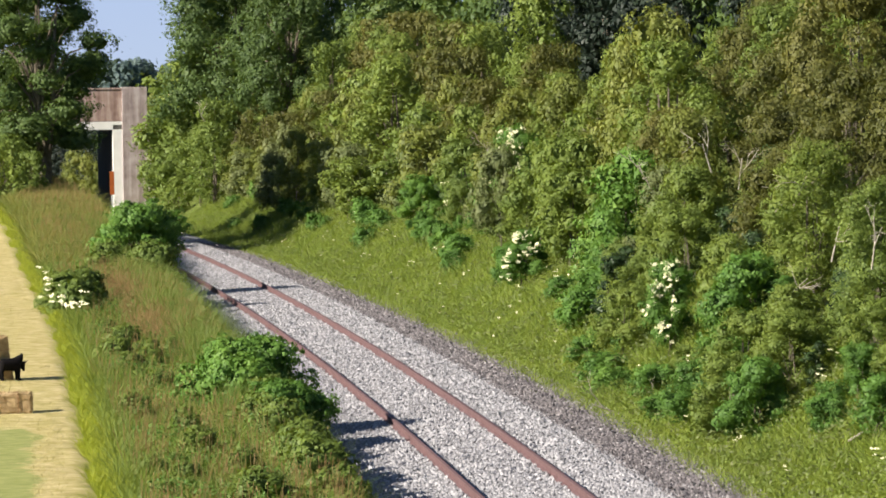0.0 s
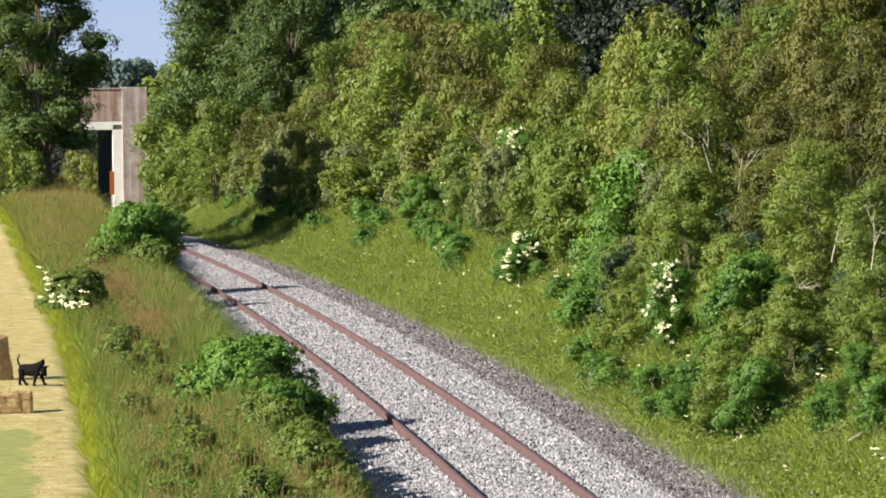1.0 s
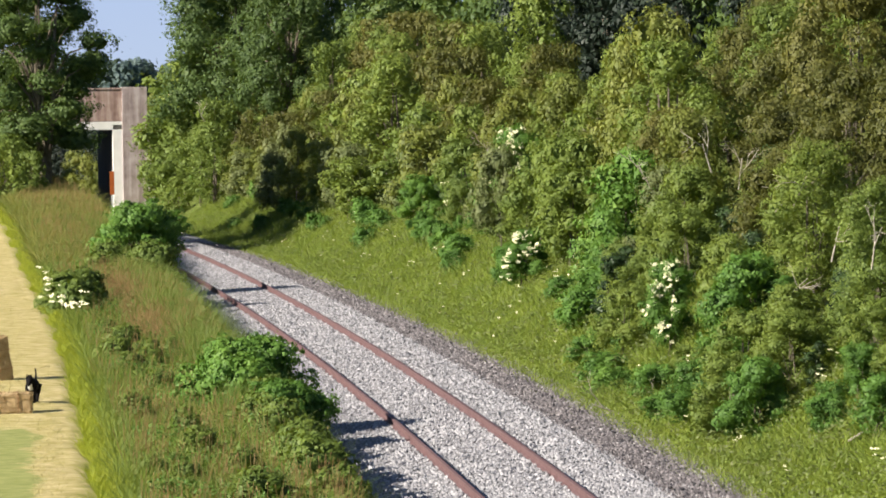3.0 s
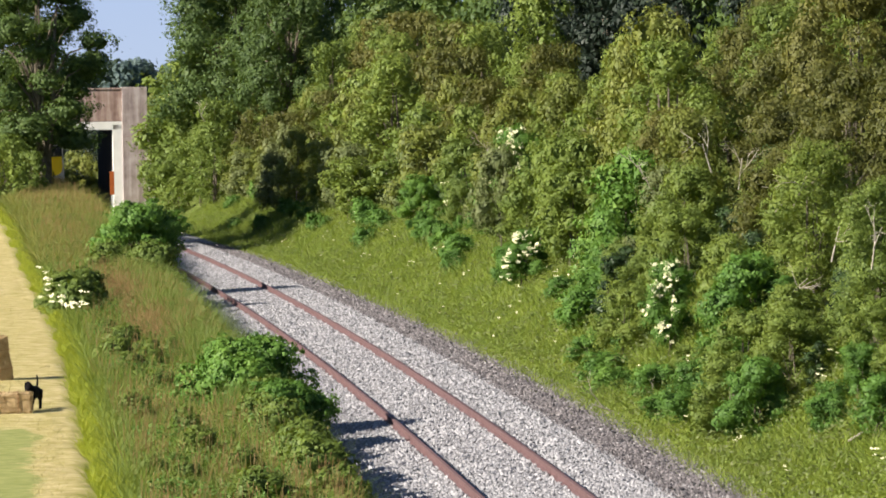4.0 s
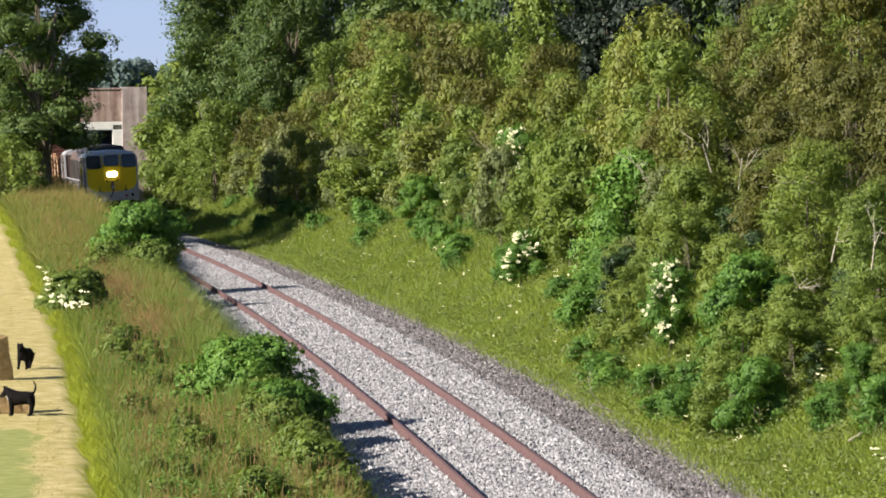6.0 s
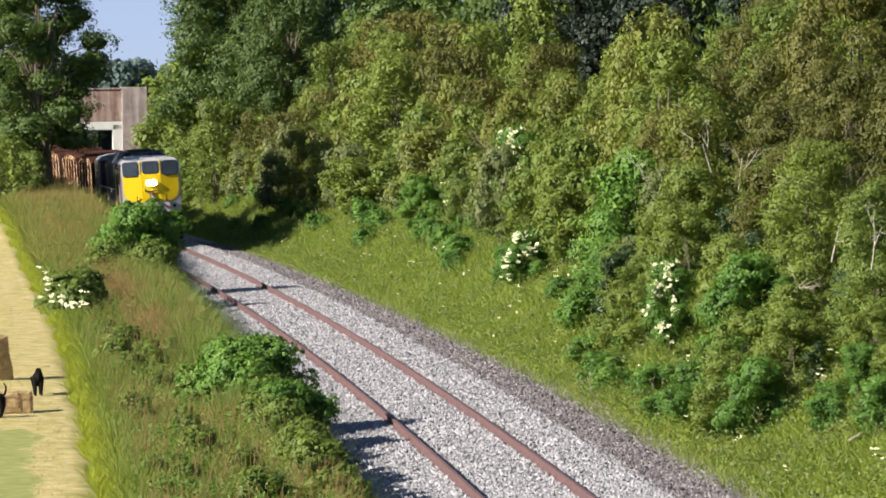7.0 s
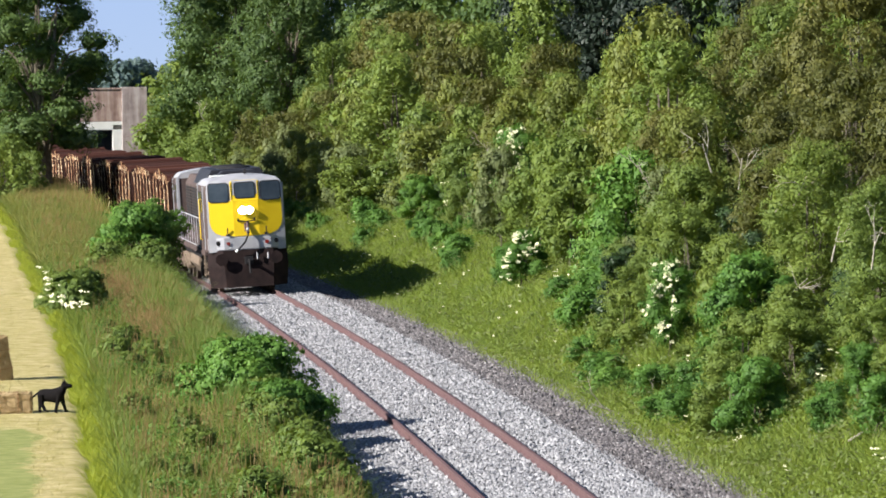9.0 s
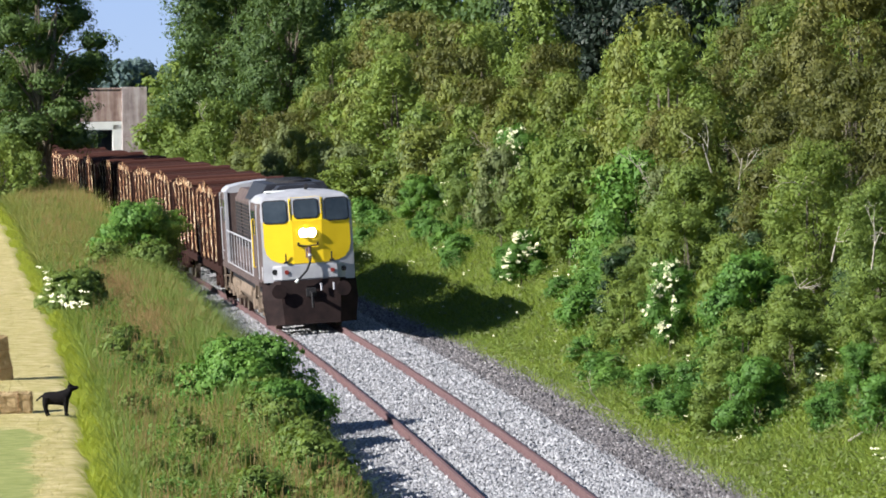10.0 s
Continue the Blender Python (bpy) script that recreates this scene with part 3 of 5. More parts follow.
# ---- grasses ----
def blades(name, mat, s, w, height, width, lean=0.35, label="", base=0.0, tuft=0.0):
    """Thin bent grass blades standing on the ground at (s, w)."""
    k = len(s)
    x, y, z = ground_at(s, w)
    h = height * (0.55 + 0.7 * rng.random(k))
    a = rng.random(k) * 6.283
    wd = width * (0.6 + 0.8 * rng.random(k)) / 2
    lx, ly = rng.normal(0.10, lean, k) * h, rng.normal(0, lean, k) * h
    f = np.zeros((k, 3, 3), np.float32)
    f[:, 0] = np.stack([x - np.cos(a) * wd, y - np.sin(a) * wd, z + base], -1)
    f[:, 1] = np.stack([x + np.cos(a) * wd, y + np.sin(a) * wd, z + base], -1)
    f[:, 2] = np.stack([x + lx, y + ly, z + base + h], -1)
    return tagged(new(name, mesh_poly(name, f, 3, mat)), label, "grass", kind="stuff")


def heads(name, mat, s, w, height, size, label, slim=0.28):
    """Seed heads or umbels over the grass: small upright kites on thin stalks."""
    k = len(s)
    x, y, z = ground_at(s, w)
    h = height * (0.7 + 0.5 * rng.random(k))
    lx, ly = rng.normal(0.06, 0.12, k), rng.normal(0, 0.1, k)
    a = rng.random(k) * 6.283
    sz = size * (0.6 + 0.8 * rng.random(k))
    c = np.stack([x + lx, y + ly, z + h], -1)
    b = np.stack([np.cos(a), np.sin(a), 0 * a], -1) * (sz * slim)[:, None]
    up = np.stack([lx * 0.8, ly * 0.8, 1 + 0 * a], -1) * sz[:, None]
    f = np.stack([c - up, c + b, c + up, c - b], 1)
    st = np.stack([np.stack([x, y, z], -1), np.stack([x + 0.006, y, z], -1), c + np.array([0.003, 0, 0]), c - np.array([0.003, 0, 0])], 1)
    return tagged(new(name, mesh_poly(name, np.concatenate([f, st]), 4, mat)), label, "grass", kind="stuff")


def umbels(name, s, w, height, size, label):
    """Flat flower heads over the grass."""
    k, m = len(s), 9
    x, y, z = ground_at(s, w)
    c = np.stack([x, y, z + height * (0.75 + 0.4 * rng.random(k))], -1)
    q = (c[:, None] + rng.normal(0, 1, (k, m, 3)) * np.array([size, size, size * 0.35])).reshape(-1, 3)
    n = unit(rng.normal(size=(k * m, 3)) * 0.35 + np.array([-0.4, -0.5, 0.75]))
    return tagged(new(name, mesh_poly(name, leaf_faces(q, n, size * 0.7, rng, 0.9), 4, PETAL)), label, "flowers", kind="stuff")


def strewn(k, s0, s1, w0, w1, power=1.35):
    return s0 + (s1 - s0) * rng.random(k) ** power, w0 + (w1 - w0) * rng.random(k)


def patchy(s, w, f, cut):
    return wobble(s * 0.6, w * 1.4, f) > cut


# left verge: long mixed grass between the field and the track
s, w = strewn(130000, -10, 135, -6.7, -2.95)
blades("long_grass", GRASS_TALL, s, w, 0.46, 0.016, 0.75, label="long rough grass on the verge between field and track")
s, w = strewn(60000, -10, 135, -6.6, -2.9)
blades("verge_growth", GRASS_GREEN, s, w, 0.36, 0.026, 0.8, label="green weeds and broad grass on the verge")
s, w = strewn(90000, -10, 135, -6.5, -3.0)
m = (((s > 36) & (s < 68) & (w > -5.3) | (s > 84) & (w > -6)) & patchy(s, w, 0.5, -0.3) & (rng.random(len(s)) < np.where(s > 80, 0.12, 0.42))) | (rng.random(len(s)) < np.where(patchy(s, w, 0.33, 0.0), 0.08, 0.025))
heads("grass_seed_heads", GRASS_SEED, s[m], w[m], 0.66, 0.027, "reddish brown seed heads over long grass")
s, w = strewn(60000, 74, 136, -6.6, -2.7, 1.0)
blades("mound_grass", GRASS_MOUND, s, w, 0.55, 0.026, 0.7, label="ripening yellow-green grass on the verge mound")
s, w = strewn(44000, 14, 90, -4.4, -3.05, 1.1)
blades("track_edge_grass", GRASS_TALL, s, w, 0.80, 0.016, 0.4, label="tall grass along the edge of the ballast")
s, w = strewn(60000, -12, 120, -7.15, -6.1)
blades("field_edge_grass", GRASS_BRIGHT, s, w - 0.25 * wobble(s, w, 0.35), 0.24, 0.014, 0.8, label="bright yellow-green fresh grass along the field edge")
s, w = strewn(42000, -12, 90, -11.5, -7.5)
m = ~((s < 11.5) & (w < -8.05))
s, w = s[m], w[m]
blades("hay_stubble", plain("dry_straw", (0.32, 0.275, 0.10), (0.50, 0.44, 0.20), 3, 0.9), s, w, 0.05, 0.009, 1.6, label="short pale straw stubble on the mown field")
# right verge up the cutting side
s, w = strewn(200000, -10, 165, 3.75, 8.5)
blades("cutting_grass", GRASS_GREEN, s, w, 0.30, 0.018, 0.8, label="fresh green grass on the cutting side")
s, w = strewn(60000, -10, 165, 4.1, 10)
m = patchy(s, w, 0.45, 0.1)
blades("cutting_long_grass", GRASS_TALL, s[m], w[m], 0.5, 0.016, 0.6, label="long yellowish grass on the cutting side")
s, w = strewn(9000, -6, 120, 4.4, 8)
m = patchy(s, w, 0.6, 0.35)
umbels("cutting_umbels", s[m][:120], w[m][:120], 0.5, 0.022, "scattered small cream wild flowers in grass")
s, w = strewn(26, 40, 60, -7.1, -6.2, 1.0)
umbels("white_umbels", s, w, 0.75, 0.05, "white umbel flowers at the field edge")


def undergrowth(name, mat, k, s0, s1, w0, w1, height, size, label, f=1.1, power=1.35):
    """Low leafy weeds in uneven hummocks."""
    s, w = strewn(k, s0, s1, w0, w1, power)
    lump = np.clip(0.5 + 0.75 * wobble(s, w * 1.2, f) + 0.3 * wobble(w, s, f * 2.7), 0.05, 1.4)
    x, y, z = ground_at(s, w)
    hgt = height * lump * (0.55 + 0.5 * rng.random(k) ** 0.5)
    n = unit(rng.normal(size=(k, 3)) * 0.6 + np.array([-0.1, -0.1, 0.7]))
    fc = leaf_faces(np.stack([x, y, z + hgt], -1), n, size * (0.6 + 0.8 * rng.random(k)), rng, 0.5)
    return tagged(new(name, mesh_poly(name, fc, 4, mat)), label, "undergrowth", kind="stuff")


undergrowth("cutting_weeds", LEAF_GREEN, 80000, -8, 170, 4.1, 8.6, 0.42, 0.034, "leafy green weeds in hummocks on the cutting side")
undergrowth("cutting_nettles", LEAF_PALE, 50000, -8, 170, 4.3, 10.5, 0.6, 0.036, "pale green nettles and docks on the cutting side", 0.8)
undergrowth("verge_weeds", LEAF_GREEN, 90000, -10, 130, -6.5, -2.95, 0.52, 0.026, "green weeds among the verge grass", 0.7)
undergrowth("verge_nettles", LEAF_BRIGHT, 30000, -10, 130, -6.3, -3.0, 0.60, 0.030, "green nettles among the verge grass", 0.45)


# ---- single plants that stand out ----
LEFT = "shrubs of the field verge"
verge_a = plant("elder_shrub", 101, 2.1, 1.75, LEAF_BRIGHT, "bright green elder shrub in long grass by the track", "shrub", LEFT, base=0.05, lobes=14, leaves=15000, size=0.055, tuft=0.2)
put(verge_a, 76.0, -3.5, 0.4, 1.0, 0.98, True)
verge_b = plant("bramble_clump", 102, 1.35, 1.55, LEAF_BRIGHT, "bright green rounded bramble clump by the track", "shrub", LEFT, base=0.05, lobes=16, leaves=21000, size=0.040, tuft=0.13)
put(verge_b, 17.5, -3.75, 0.0, 1.02, 1.08, True)
put(verge_b, 13.5, -3.3, 2.0, 0.7, 0.7)
verge_c = plant("bramble_clump", 103, 0.95, 1.0, LEAF_GREEN, "low dark green bramble clump beside the ballast", "shrub", LEFT, base=0.02, lobes=10, leaves=5000, size=0.049, tuft=0.13)
put(verge_c, 14.5, -3.35, 0.0, 1.0, 1.0, True)
for s, w, sc in ((12.5, -3.9, 0.7), (31, -6.0, 0.7), (35, -5.6, 0.75), (40, -5.9, 0.6), (33, -4.5, 0.55), (29, -5.2, 0.6),
                 (49, -6.4, 1.0), (53, -6.2, 1.1), (72, -4.6, 1.0), (60, -5.5, 0.7), (-4, -4.6, 0.8)):
    put(verge_c, s, w, s * 1.7, sc, sc)
for s in np.arange(21, 72, 1.7):   # close row added along the ballast's edge to cast shade on the shoulder
    k = 0.8 + 0.35 * rng.random()
    k = k * (0.55 if s < 66 else 1.0)
    put(verge_c, s, -3.45 + rng.normal(0, 0.14), s * 1.7, k, k * 1.15)
for s in np.arange(-3, 13.5, 0.85):
    k = 0.55 + 0.25 * rng.random()
    put(verge_c, s, -3.45 + rng.normal(0, 0.14), s * 2.7, k, k * 1.1)
for i in range(34):   # small clumps through the long grass
    k = 0.35 + 0.3 * rng.random()
    put(verge_c, -4 + 70 * rng.random() ** 1.2, -4.2 - 2.0 * rng.random(), i * 2.7, k, k * 1.1)
flower_l = plant("elder_shrub", 104, 1.2, 0.9, LEAF_GREEN, "small elder shrub with white flowers at the field edge", "shrub", LEFT, base=0.05, lobes=9, leaves=6000, size=0.05, flowers=7, tuft=0.16)
put(flower_l, 52.0, -6.7, 0.3, 0.9, 0.85, True)

# flowering elders of the cutting side
for (s, w, turn, sc, sz), k in (((58.6, 7.0, 0.2, 0.72, 0.62), 0), ((78.5, 9.6, 0.3, 0.9, 1.2), 1), ((29.2, 6.6, 0.4, 0.62, 0.66), 1), ((22.6, 5.95, 0.2, 0.5, 0.36), 0), ((73.7, 10.2, -0.2, 0.8, 1.1), 0)):
    first = elder[0][k].name not in placed
    placed.add(elder[0][k].name)
    put(elder[0][k], s, w, turn, sc, sz, first)
for s, w, sc in ((27.5, 8.1, 1.15), (15.0, 6.9, 0.9), (18.5, 7.2, 0.9)):
    put(broad[0][1], s, w, s, sc, sc * 0.85)

bright = plant("elder_shrub", 1300, 2.3, 1.4, LEAF_BRIGHT, "vivid green elder shrub on the cutting side", "shrub", BANK, base=0.05, lobes=12, leaves=17000, size=0.042, tuft=0.19)
for i, (s, w, sc) in enumerate(((21.6, 7.0, 0.95), (12.6, 5.7, 0.66), (78, 9.0, 0.7), (45, 7.6, 0.7), (96, 8.4, 0.8), (24.5, 7.6, 0.8))):
    put(bright, s, w, s, sc, sc, i == 0)

# dead branches in the growth, places and heights fitted to the camera's view
def dead_branch(seed, s, w, h, tilt):
    r = np.random.default_rng(seed)
    ob = tagged(new("dead_branch"), "bare grey dead branch in the shrubs", "branch", "dead branches")
    twigs = bmesh.new()
    def grow(a, d, length, rad, depth):
        b = a + d * length
        if depth > 2:
            part("limb", rods((a, b, rad, rad * 0.6), n=5), DEADWOOD, ob)
        else:
            rod(twigs, a, b, rad, rad * 0.6, 5)
        if depth:
            for _ in range(2):
                grow(a.lerp(b, 0.45 + 0.5 * r.random()), (d + Vector(r.normal(0, 0.55, 3).tolist())).normalized(), length * 0.68, rad * 0.6, depth - 1)
    grow(Vector((0, 0, 0)), Vector((math.sin(tilt), -0.25, math.cos(tilt))).normalized(), 0.75, 0.022, 4)
    part("twigs", twigs, DEADWOOD, ob, "fine bare twigs")["kind"] = "stuff"
    x, y, z = (float(c) for c in ground_at(s, w))
    ob.matrix_basis = pose(x, y, z + h)
    return ob


for i, (s, w, h, tilt) in enumerate(((31.0, 8.4, 2.7, 0.1), (23.5, 8.3, 2.5, 0.4), (45.0, 8.3, 2.7, 1.3), (44.0, 8.4, 2.4, -0.5), (12.3, 7.8, 1.9, 0.1), (24.1, 4.6, 0.1, 1.35), (22.5, 4.5, 0.1, -1.2), (5.8, 6.1, 0.2, 1.0), (19.0, 6.9, 1.2, 0.9), (17.0, 7.9, 1.8, 0.2), (82.8, 9.0, 1.8, 0.1), (36.0, 8.6, 2.9, -0.3), (27.0, 8.5, 2.2, 0.7), (165, 6.6, 4.6, -0.5))):
    dead_branch(300 + i, s, w, h, tilt)

# large ash on the field side before the bridge, and trees beside the bridge
ash_side = plant("ash_tree", 84, 11.6, 2.55, LEAF_DARK, "dark green ash tree with layered boughs by the field", "tree", "large trees", base=1.9, leaves=48000, lobes=36, size=0.07, girth=0.16, limbs=26, stems=2, tuft=0.3, full=1.0, flat=0.55, sprig=0.12, rise=0.7, taper=0.3)
put(ash_side, 121.5, -4.6, 0.6, 1.06, 0.98, True)
put(ash_side, 127.5, -6.9, 2.6, 1.15, 1.0)
put(ash_side, 131.0, -9.8, 4.6, 1.2, 1.0)
put(ash[1], 140.0, -11.5, 2.1, 0.7, 1.0, True)
for s, w, sc in ((121, -6.0, 1.1), (122, -7.9, 1.3), (127, -5.2, 0.9), (124, -6.6, 1.2), (115.5, -5.3, 0.75), (116.5, -6.2, 0.95), (117.5, -7.3, 1.1), (119, -8.6, 1.2)):
    put(broad[2][int(s) % 2], s, w, s, sc, sc)
for s, w, sc in ((113, -6.6, 0.95), (117, -7.5, 1.2), (122, -7.4, 1.0), (127, -8.0, 1.2)):
    put(broad[2][int(s) % 2], s, w, s, sc, sc * 1.05)
for s, w, sc in ((176, 6.3, 1.0), (180, 6.4, 1.2), (183, 7.0, 1.6), (178, 8.0, 1.5), (184.5, 7.6, 1.9), (171, 5.8, 0.8), (184, 9.0, 1.7), (182, 7.0, 1.8), (179, 7.2, 1.7)):
    put(broad[2][int(s) % 2], s, w, s, sc, sc)
for s, w, sc in ((206, 5.6, 0.42), (212, 7.0, 0.45), (220, 6.2, 0.45), (228, 8.0, 0.42)):
    put(ash_far[int(s) % 2], s, w, s, sc, sc)
# same trees again: shade beyond the bridge put into leaf colour
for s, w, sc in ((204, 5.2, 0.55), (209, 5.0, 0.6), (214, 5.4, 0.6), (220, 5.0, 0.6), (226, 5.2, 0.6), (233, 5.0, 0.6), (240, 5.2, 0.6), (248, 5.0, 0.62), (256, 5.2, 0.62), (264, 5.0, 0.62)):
    put(shade_dark, s, w, s, sc, sc)
for s, w, sc in ((203, 4.6, 1.0), (208, 4.4, 1.0), (214, 4.8, 1.1), (221, 4.6, 1.1)):
    put(hawthorn[2][int(s) % 2], s, w, s, sc, sc)
put(ash[0], 176, 9.6, 0.4, 1.0, 1.0, True)
for s, w, sc in ((160, 10.5, 0.95), (192, 12, 1.0)):
    put(ash[1], s, w, s, sc, sc)
for s, w, sc in ((168, 6.8, 0.75), (172, 7.9, 0.9), (178, 7.4, 0.75), (163, 6.8, 0.75), (183, 8.2, 0.9)):
    put(btree[2][int(s) % 2], s, w, s, sc, sc)

# distant wood on the skyline, air haze painted into its leaf colour
far_tree = plant("distant_tree", 120, 10.0, 5.0, LEAF_HAZE, "blue-green tree on the far skyline, haze painted into its leaves", "tree", "far wood", base=0.5, lobes=26, leaves=3600, size=0.40, girth=0.25, stems=1, tuft=0.6)
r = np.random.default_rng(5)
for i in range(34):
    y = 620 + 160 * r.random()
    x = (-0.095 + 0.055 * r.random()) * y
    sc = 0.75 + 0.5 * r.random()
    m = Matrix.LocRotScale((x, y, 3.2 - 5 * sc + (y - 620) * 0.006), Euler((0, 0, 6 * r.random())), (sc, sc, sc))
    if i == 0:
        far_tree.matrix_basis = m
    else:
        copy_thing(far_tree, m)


for ob in [o for k in (hawthorn, broad, pale, elder, elder_plain, bramble, htree, btree) for v in k for o in v] + ash + ash_far:
    if ob.name not in placed and ob.matrix_basis.translation.length < 0.01:   # variants that were not planted
        for o in (*ob.children_recursive, ob):
            bpy.data.objects.remove(o)


# ---- plain sky far behind everything ----
def sky_backdrop():
    def build(nt, bs):
        tc = nt.nodes.new("ShaderNodeTexCoord")
        sep = nt.nodes.new("ShaderNodeSeparateXYZ")
        nt.links.new(tc.outputs["Object"], sep.inputs[0])
        up = math_node(nt, "MULTIPLY", sep.outputs["Z"], 1 / 120, True)
        col = ramp(nt, up, [(0.0, (0.30, 0.36, 0.47)), (0.5, (0.25, 0.325, 0.485)), (1.0, (0.20, 0.28, 0.47))])
        bs.inputs["Base Color"].default_value = (0, 0, 0, 1)
        nt.links.new(col, bs.inputs["Emission Color"])
        bs.inputs["Emission Strength"].default_value = 1.0
    m = material("pale_summer_sky", build, 1.0, 0, 0)
    pts = [(-420 + 60 * i, 1650 - 0.0004 * (60 * i - 420) ** 2) for i in range(15)]
    v = [(x, y, z) for x, y in pts for z in (-30, 160)]
    f = [(2 * i, 2 * i + 2, 2 * i + 3, 2 * i + 1) for i in range(14)]
    ob = new("backdrop", mesh_from("backdrop", v, f, [m]))
    return tagged(ob, "plain pale blue summer sky", "sky", kind="structure")


sky_backdrop()


# ---- the far bridge ----
def streaked(name, c1, c2, c3):
    """Concrete with long rain streaks and blotches."""
    def build(nt, bs):
        tc = nt.nodes.new("ShaderNodeTexCoord")
        mp = nt.nodes.new("ShaderNodeMapping")
        mp.inputs["Scale"].default_value = (3.2, 3.2, 0.22)
        nt.links.new(tc.outputs["Object"], mp.inputs[0])
        run = node(nt, "ShaderNodeTexNoise", Scale=1.0, Detail=5.0, Roughness=0.6)
        nt.links.new(mp.outputs[0], run.inputs["Vector"])
        f = math_node(nt, "ADD", math_node(nt, "MULTIPLY", run.outputs["Fac"], 0.65), math_node(nt, "MULTIPLY", noise_of(nt, 2.0, 6), 0.35))
        nt.links.new(ramp(nt, f, [(0.34, c1), (0.5, c2), (0.66, c3)]), bs.inputs["Base Color"])
        bump(nt, bs, noise_of(nt, 25, 3), 0.3, 0.01)
    return material(name, build, 0.85, 0, 0.3)


CONCRETE = streaked("stained_concrete", (0.19, 0.14, 0.135), (0.36, 0.29, 0.28), (0.54, 0.47, 0.455))
PALE_CONC = plain("pale_concrete", (0.66, 0.63, 0.60), (0.84, 0.81, 0.77), 1.2, 0.85, bumps=0.2)
BROWN_CONC = streaked("brown_stained_parapet", (0.17, 0.10, 0.085), (0.34, 0.235, 0.20), (0.52, 0.42, 0.37))
# near-black concrete tone: shade under the bridge painted as colour
BRIDGE_SHADE = plain("shade_painted_concrete", (0.015, 0.014, 0.013), (0.03, 0.028, 0.026), 2, 0.95)


def bridge():
    ob = tagged(new("road_bridge"), "weathered concrete road bridge over the railway", "bridge")
    x, y, z = (float(c) for c in along(BRIDGE_S))
    a = math.degrees(float(np.interp(BRIDGE_S, TRACK_S, TA)))
    ob.matrix_basis = pose(x, y, z, 0, 0, a)
    part("deck", boxes((-7.5, 7.5, 0.3, 9.5, 4.75, 5.35)), CONCRETE, ob)
    part("edge_beam", boxes((-6.5, 4.35, 0.0, 0.28, 4.45, 4.92), bevel=0.03), PALE_CONC, ob, "pale weathered edge beam")
    part("parapet", boxes((-9, 4.3, 0.05, 0.4, 4.95, 6.75), (-9, 4.3, 0.0, 0.45, 6.75, 6.85), bevel=0.02), BROWN_CONC, ob, "brown-stained concrete parapet")
    part("pilaster", boxes((4.3, 5.75, -0.06, 0.6, 4.05, 6.88), bevel=0.03), CONCRETE, ob)
    part("parapet", boxes((-9, 5.5, 9.2, 9.55, 4.95, 6.75)), BROWN_CONC, ob)
    for side in (1, -1):
        part("abutment", boxes(*[(min(side * 3.75, side * 4.6), max(side * 3.75, side * 4.6), 0.0, 9.5, -0.9, 4.75)], bevel=0.02), PALE_CONC, ob, "pale concrete abutment")
        # thin lining that paints the deck's shade on the abutment's inside
        part("inner_wall", boxes((min(side * 3.735, side * 3.75), max(side * 3.735, side * 3.75), 0.35, 9.45, -0.9, 4.74)), BRIDGE_SHADE, ob, "inner wall lining with the deck's shade painted black")
        bm = prism([(side * 4.3, -0.9), (side * 6.1, -0.9), (side * 6.1, 4.05), (side * 4.3, 4.05)], "y", -0.12, 0.5, 0.02)
        part("wing_wall", bm, CONCRETE, ob, "stained concrete wing wall")
        # dark strip painted where a shaded gap shows beside the wing wall
        part("pier_strip", boxes((min(side * 6.15, side * 6.45), max(side * 6.15, side * 6.45), -0.15, 0.4, -0.9, 3.4)), BRIDGE_SHADE, ob)
    return ob


bridge()

SIGN_ORANGE = plain("faded_orange_board", (0.26, 0.06, 0.012), (0.42, 0.11, 0.02), 4, 0.6)
GALV = plain("galvanised_steel", (0.30, 0.31, 0.32), (0.45, 0.46, 0.47), 5, 0.5, 0.6)


def marker():
    ob = tagged(new("lineside_marker"), "faded orange board on a thin grey post beside the track", "sign")
    x, y, z = (float(c) for c in along(172.0, 2.3))
    ob.matrix_basis = pose(x, y, z, 0, 0, 8)
    part("post", rods(((0, 0, -0.7), (0, 0, 2.3), 0.045, 0.045)), GALV, ob)
    part("board", boxes((-0.12, 0.12, -0.07, -0.045, 1.05, 2.3), bevel=0.006), SIGN_ORANGE, ob)


marker()


# ---- bales ----
HAY = plain("hay", (0.26, 0.17, 0.08), (0.50, 0.37, 0.20), 8, 0.95, bumps=0.9, fine=90)
TWINE = plain("twine", (0.25, 0.12, 0.05), (0.35, 0.2, 0.1), 8, 0.9)


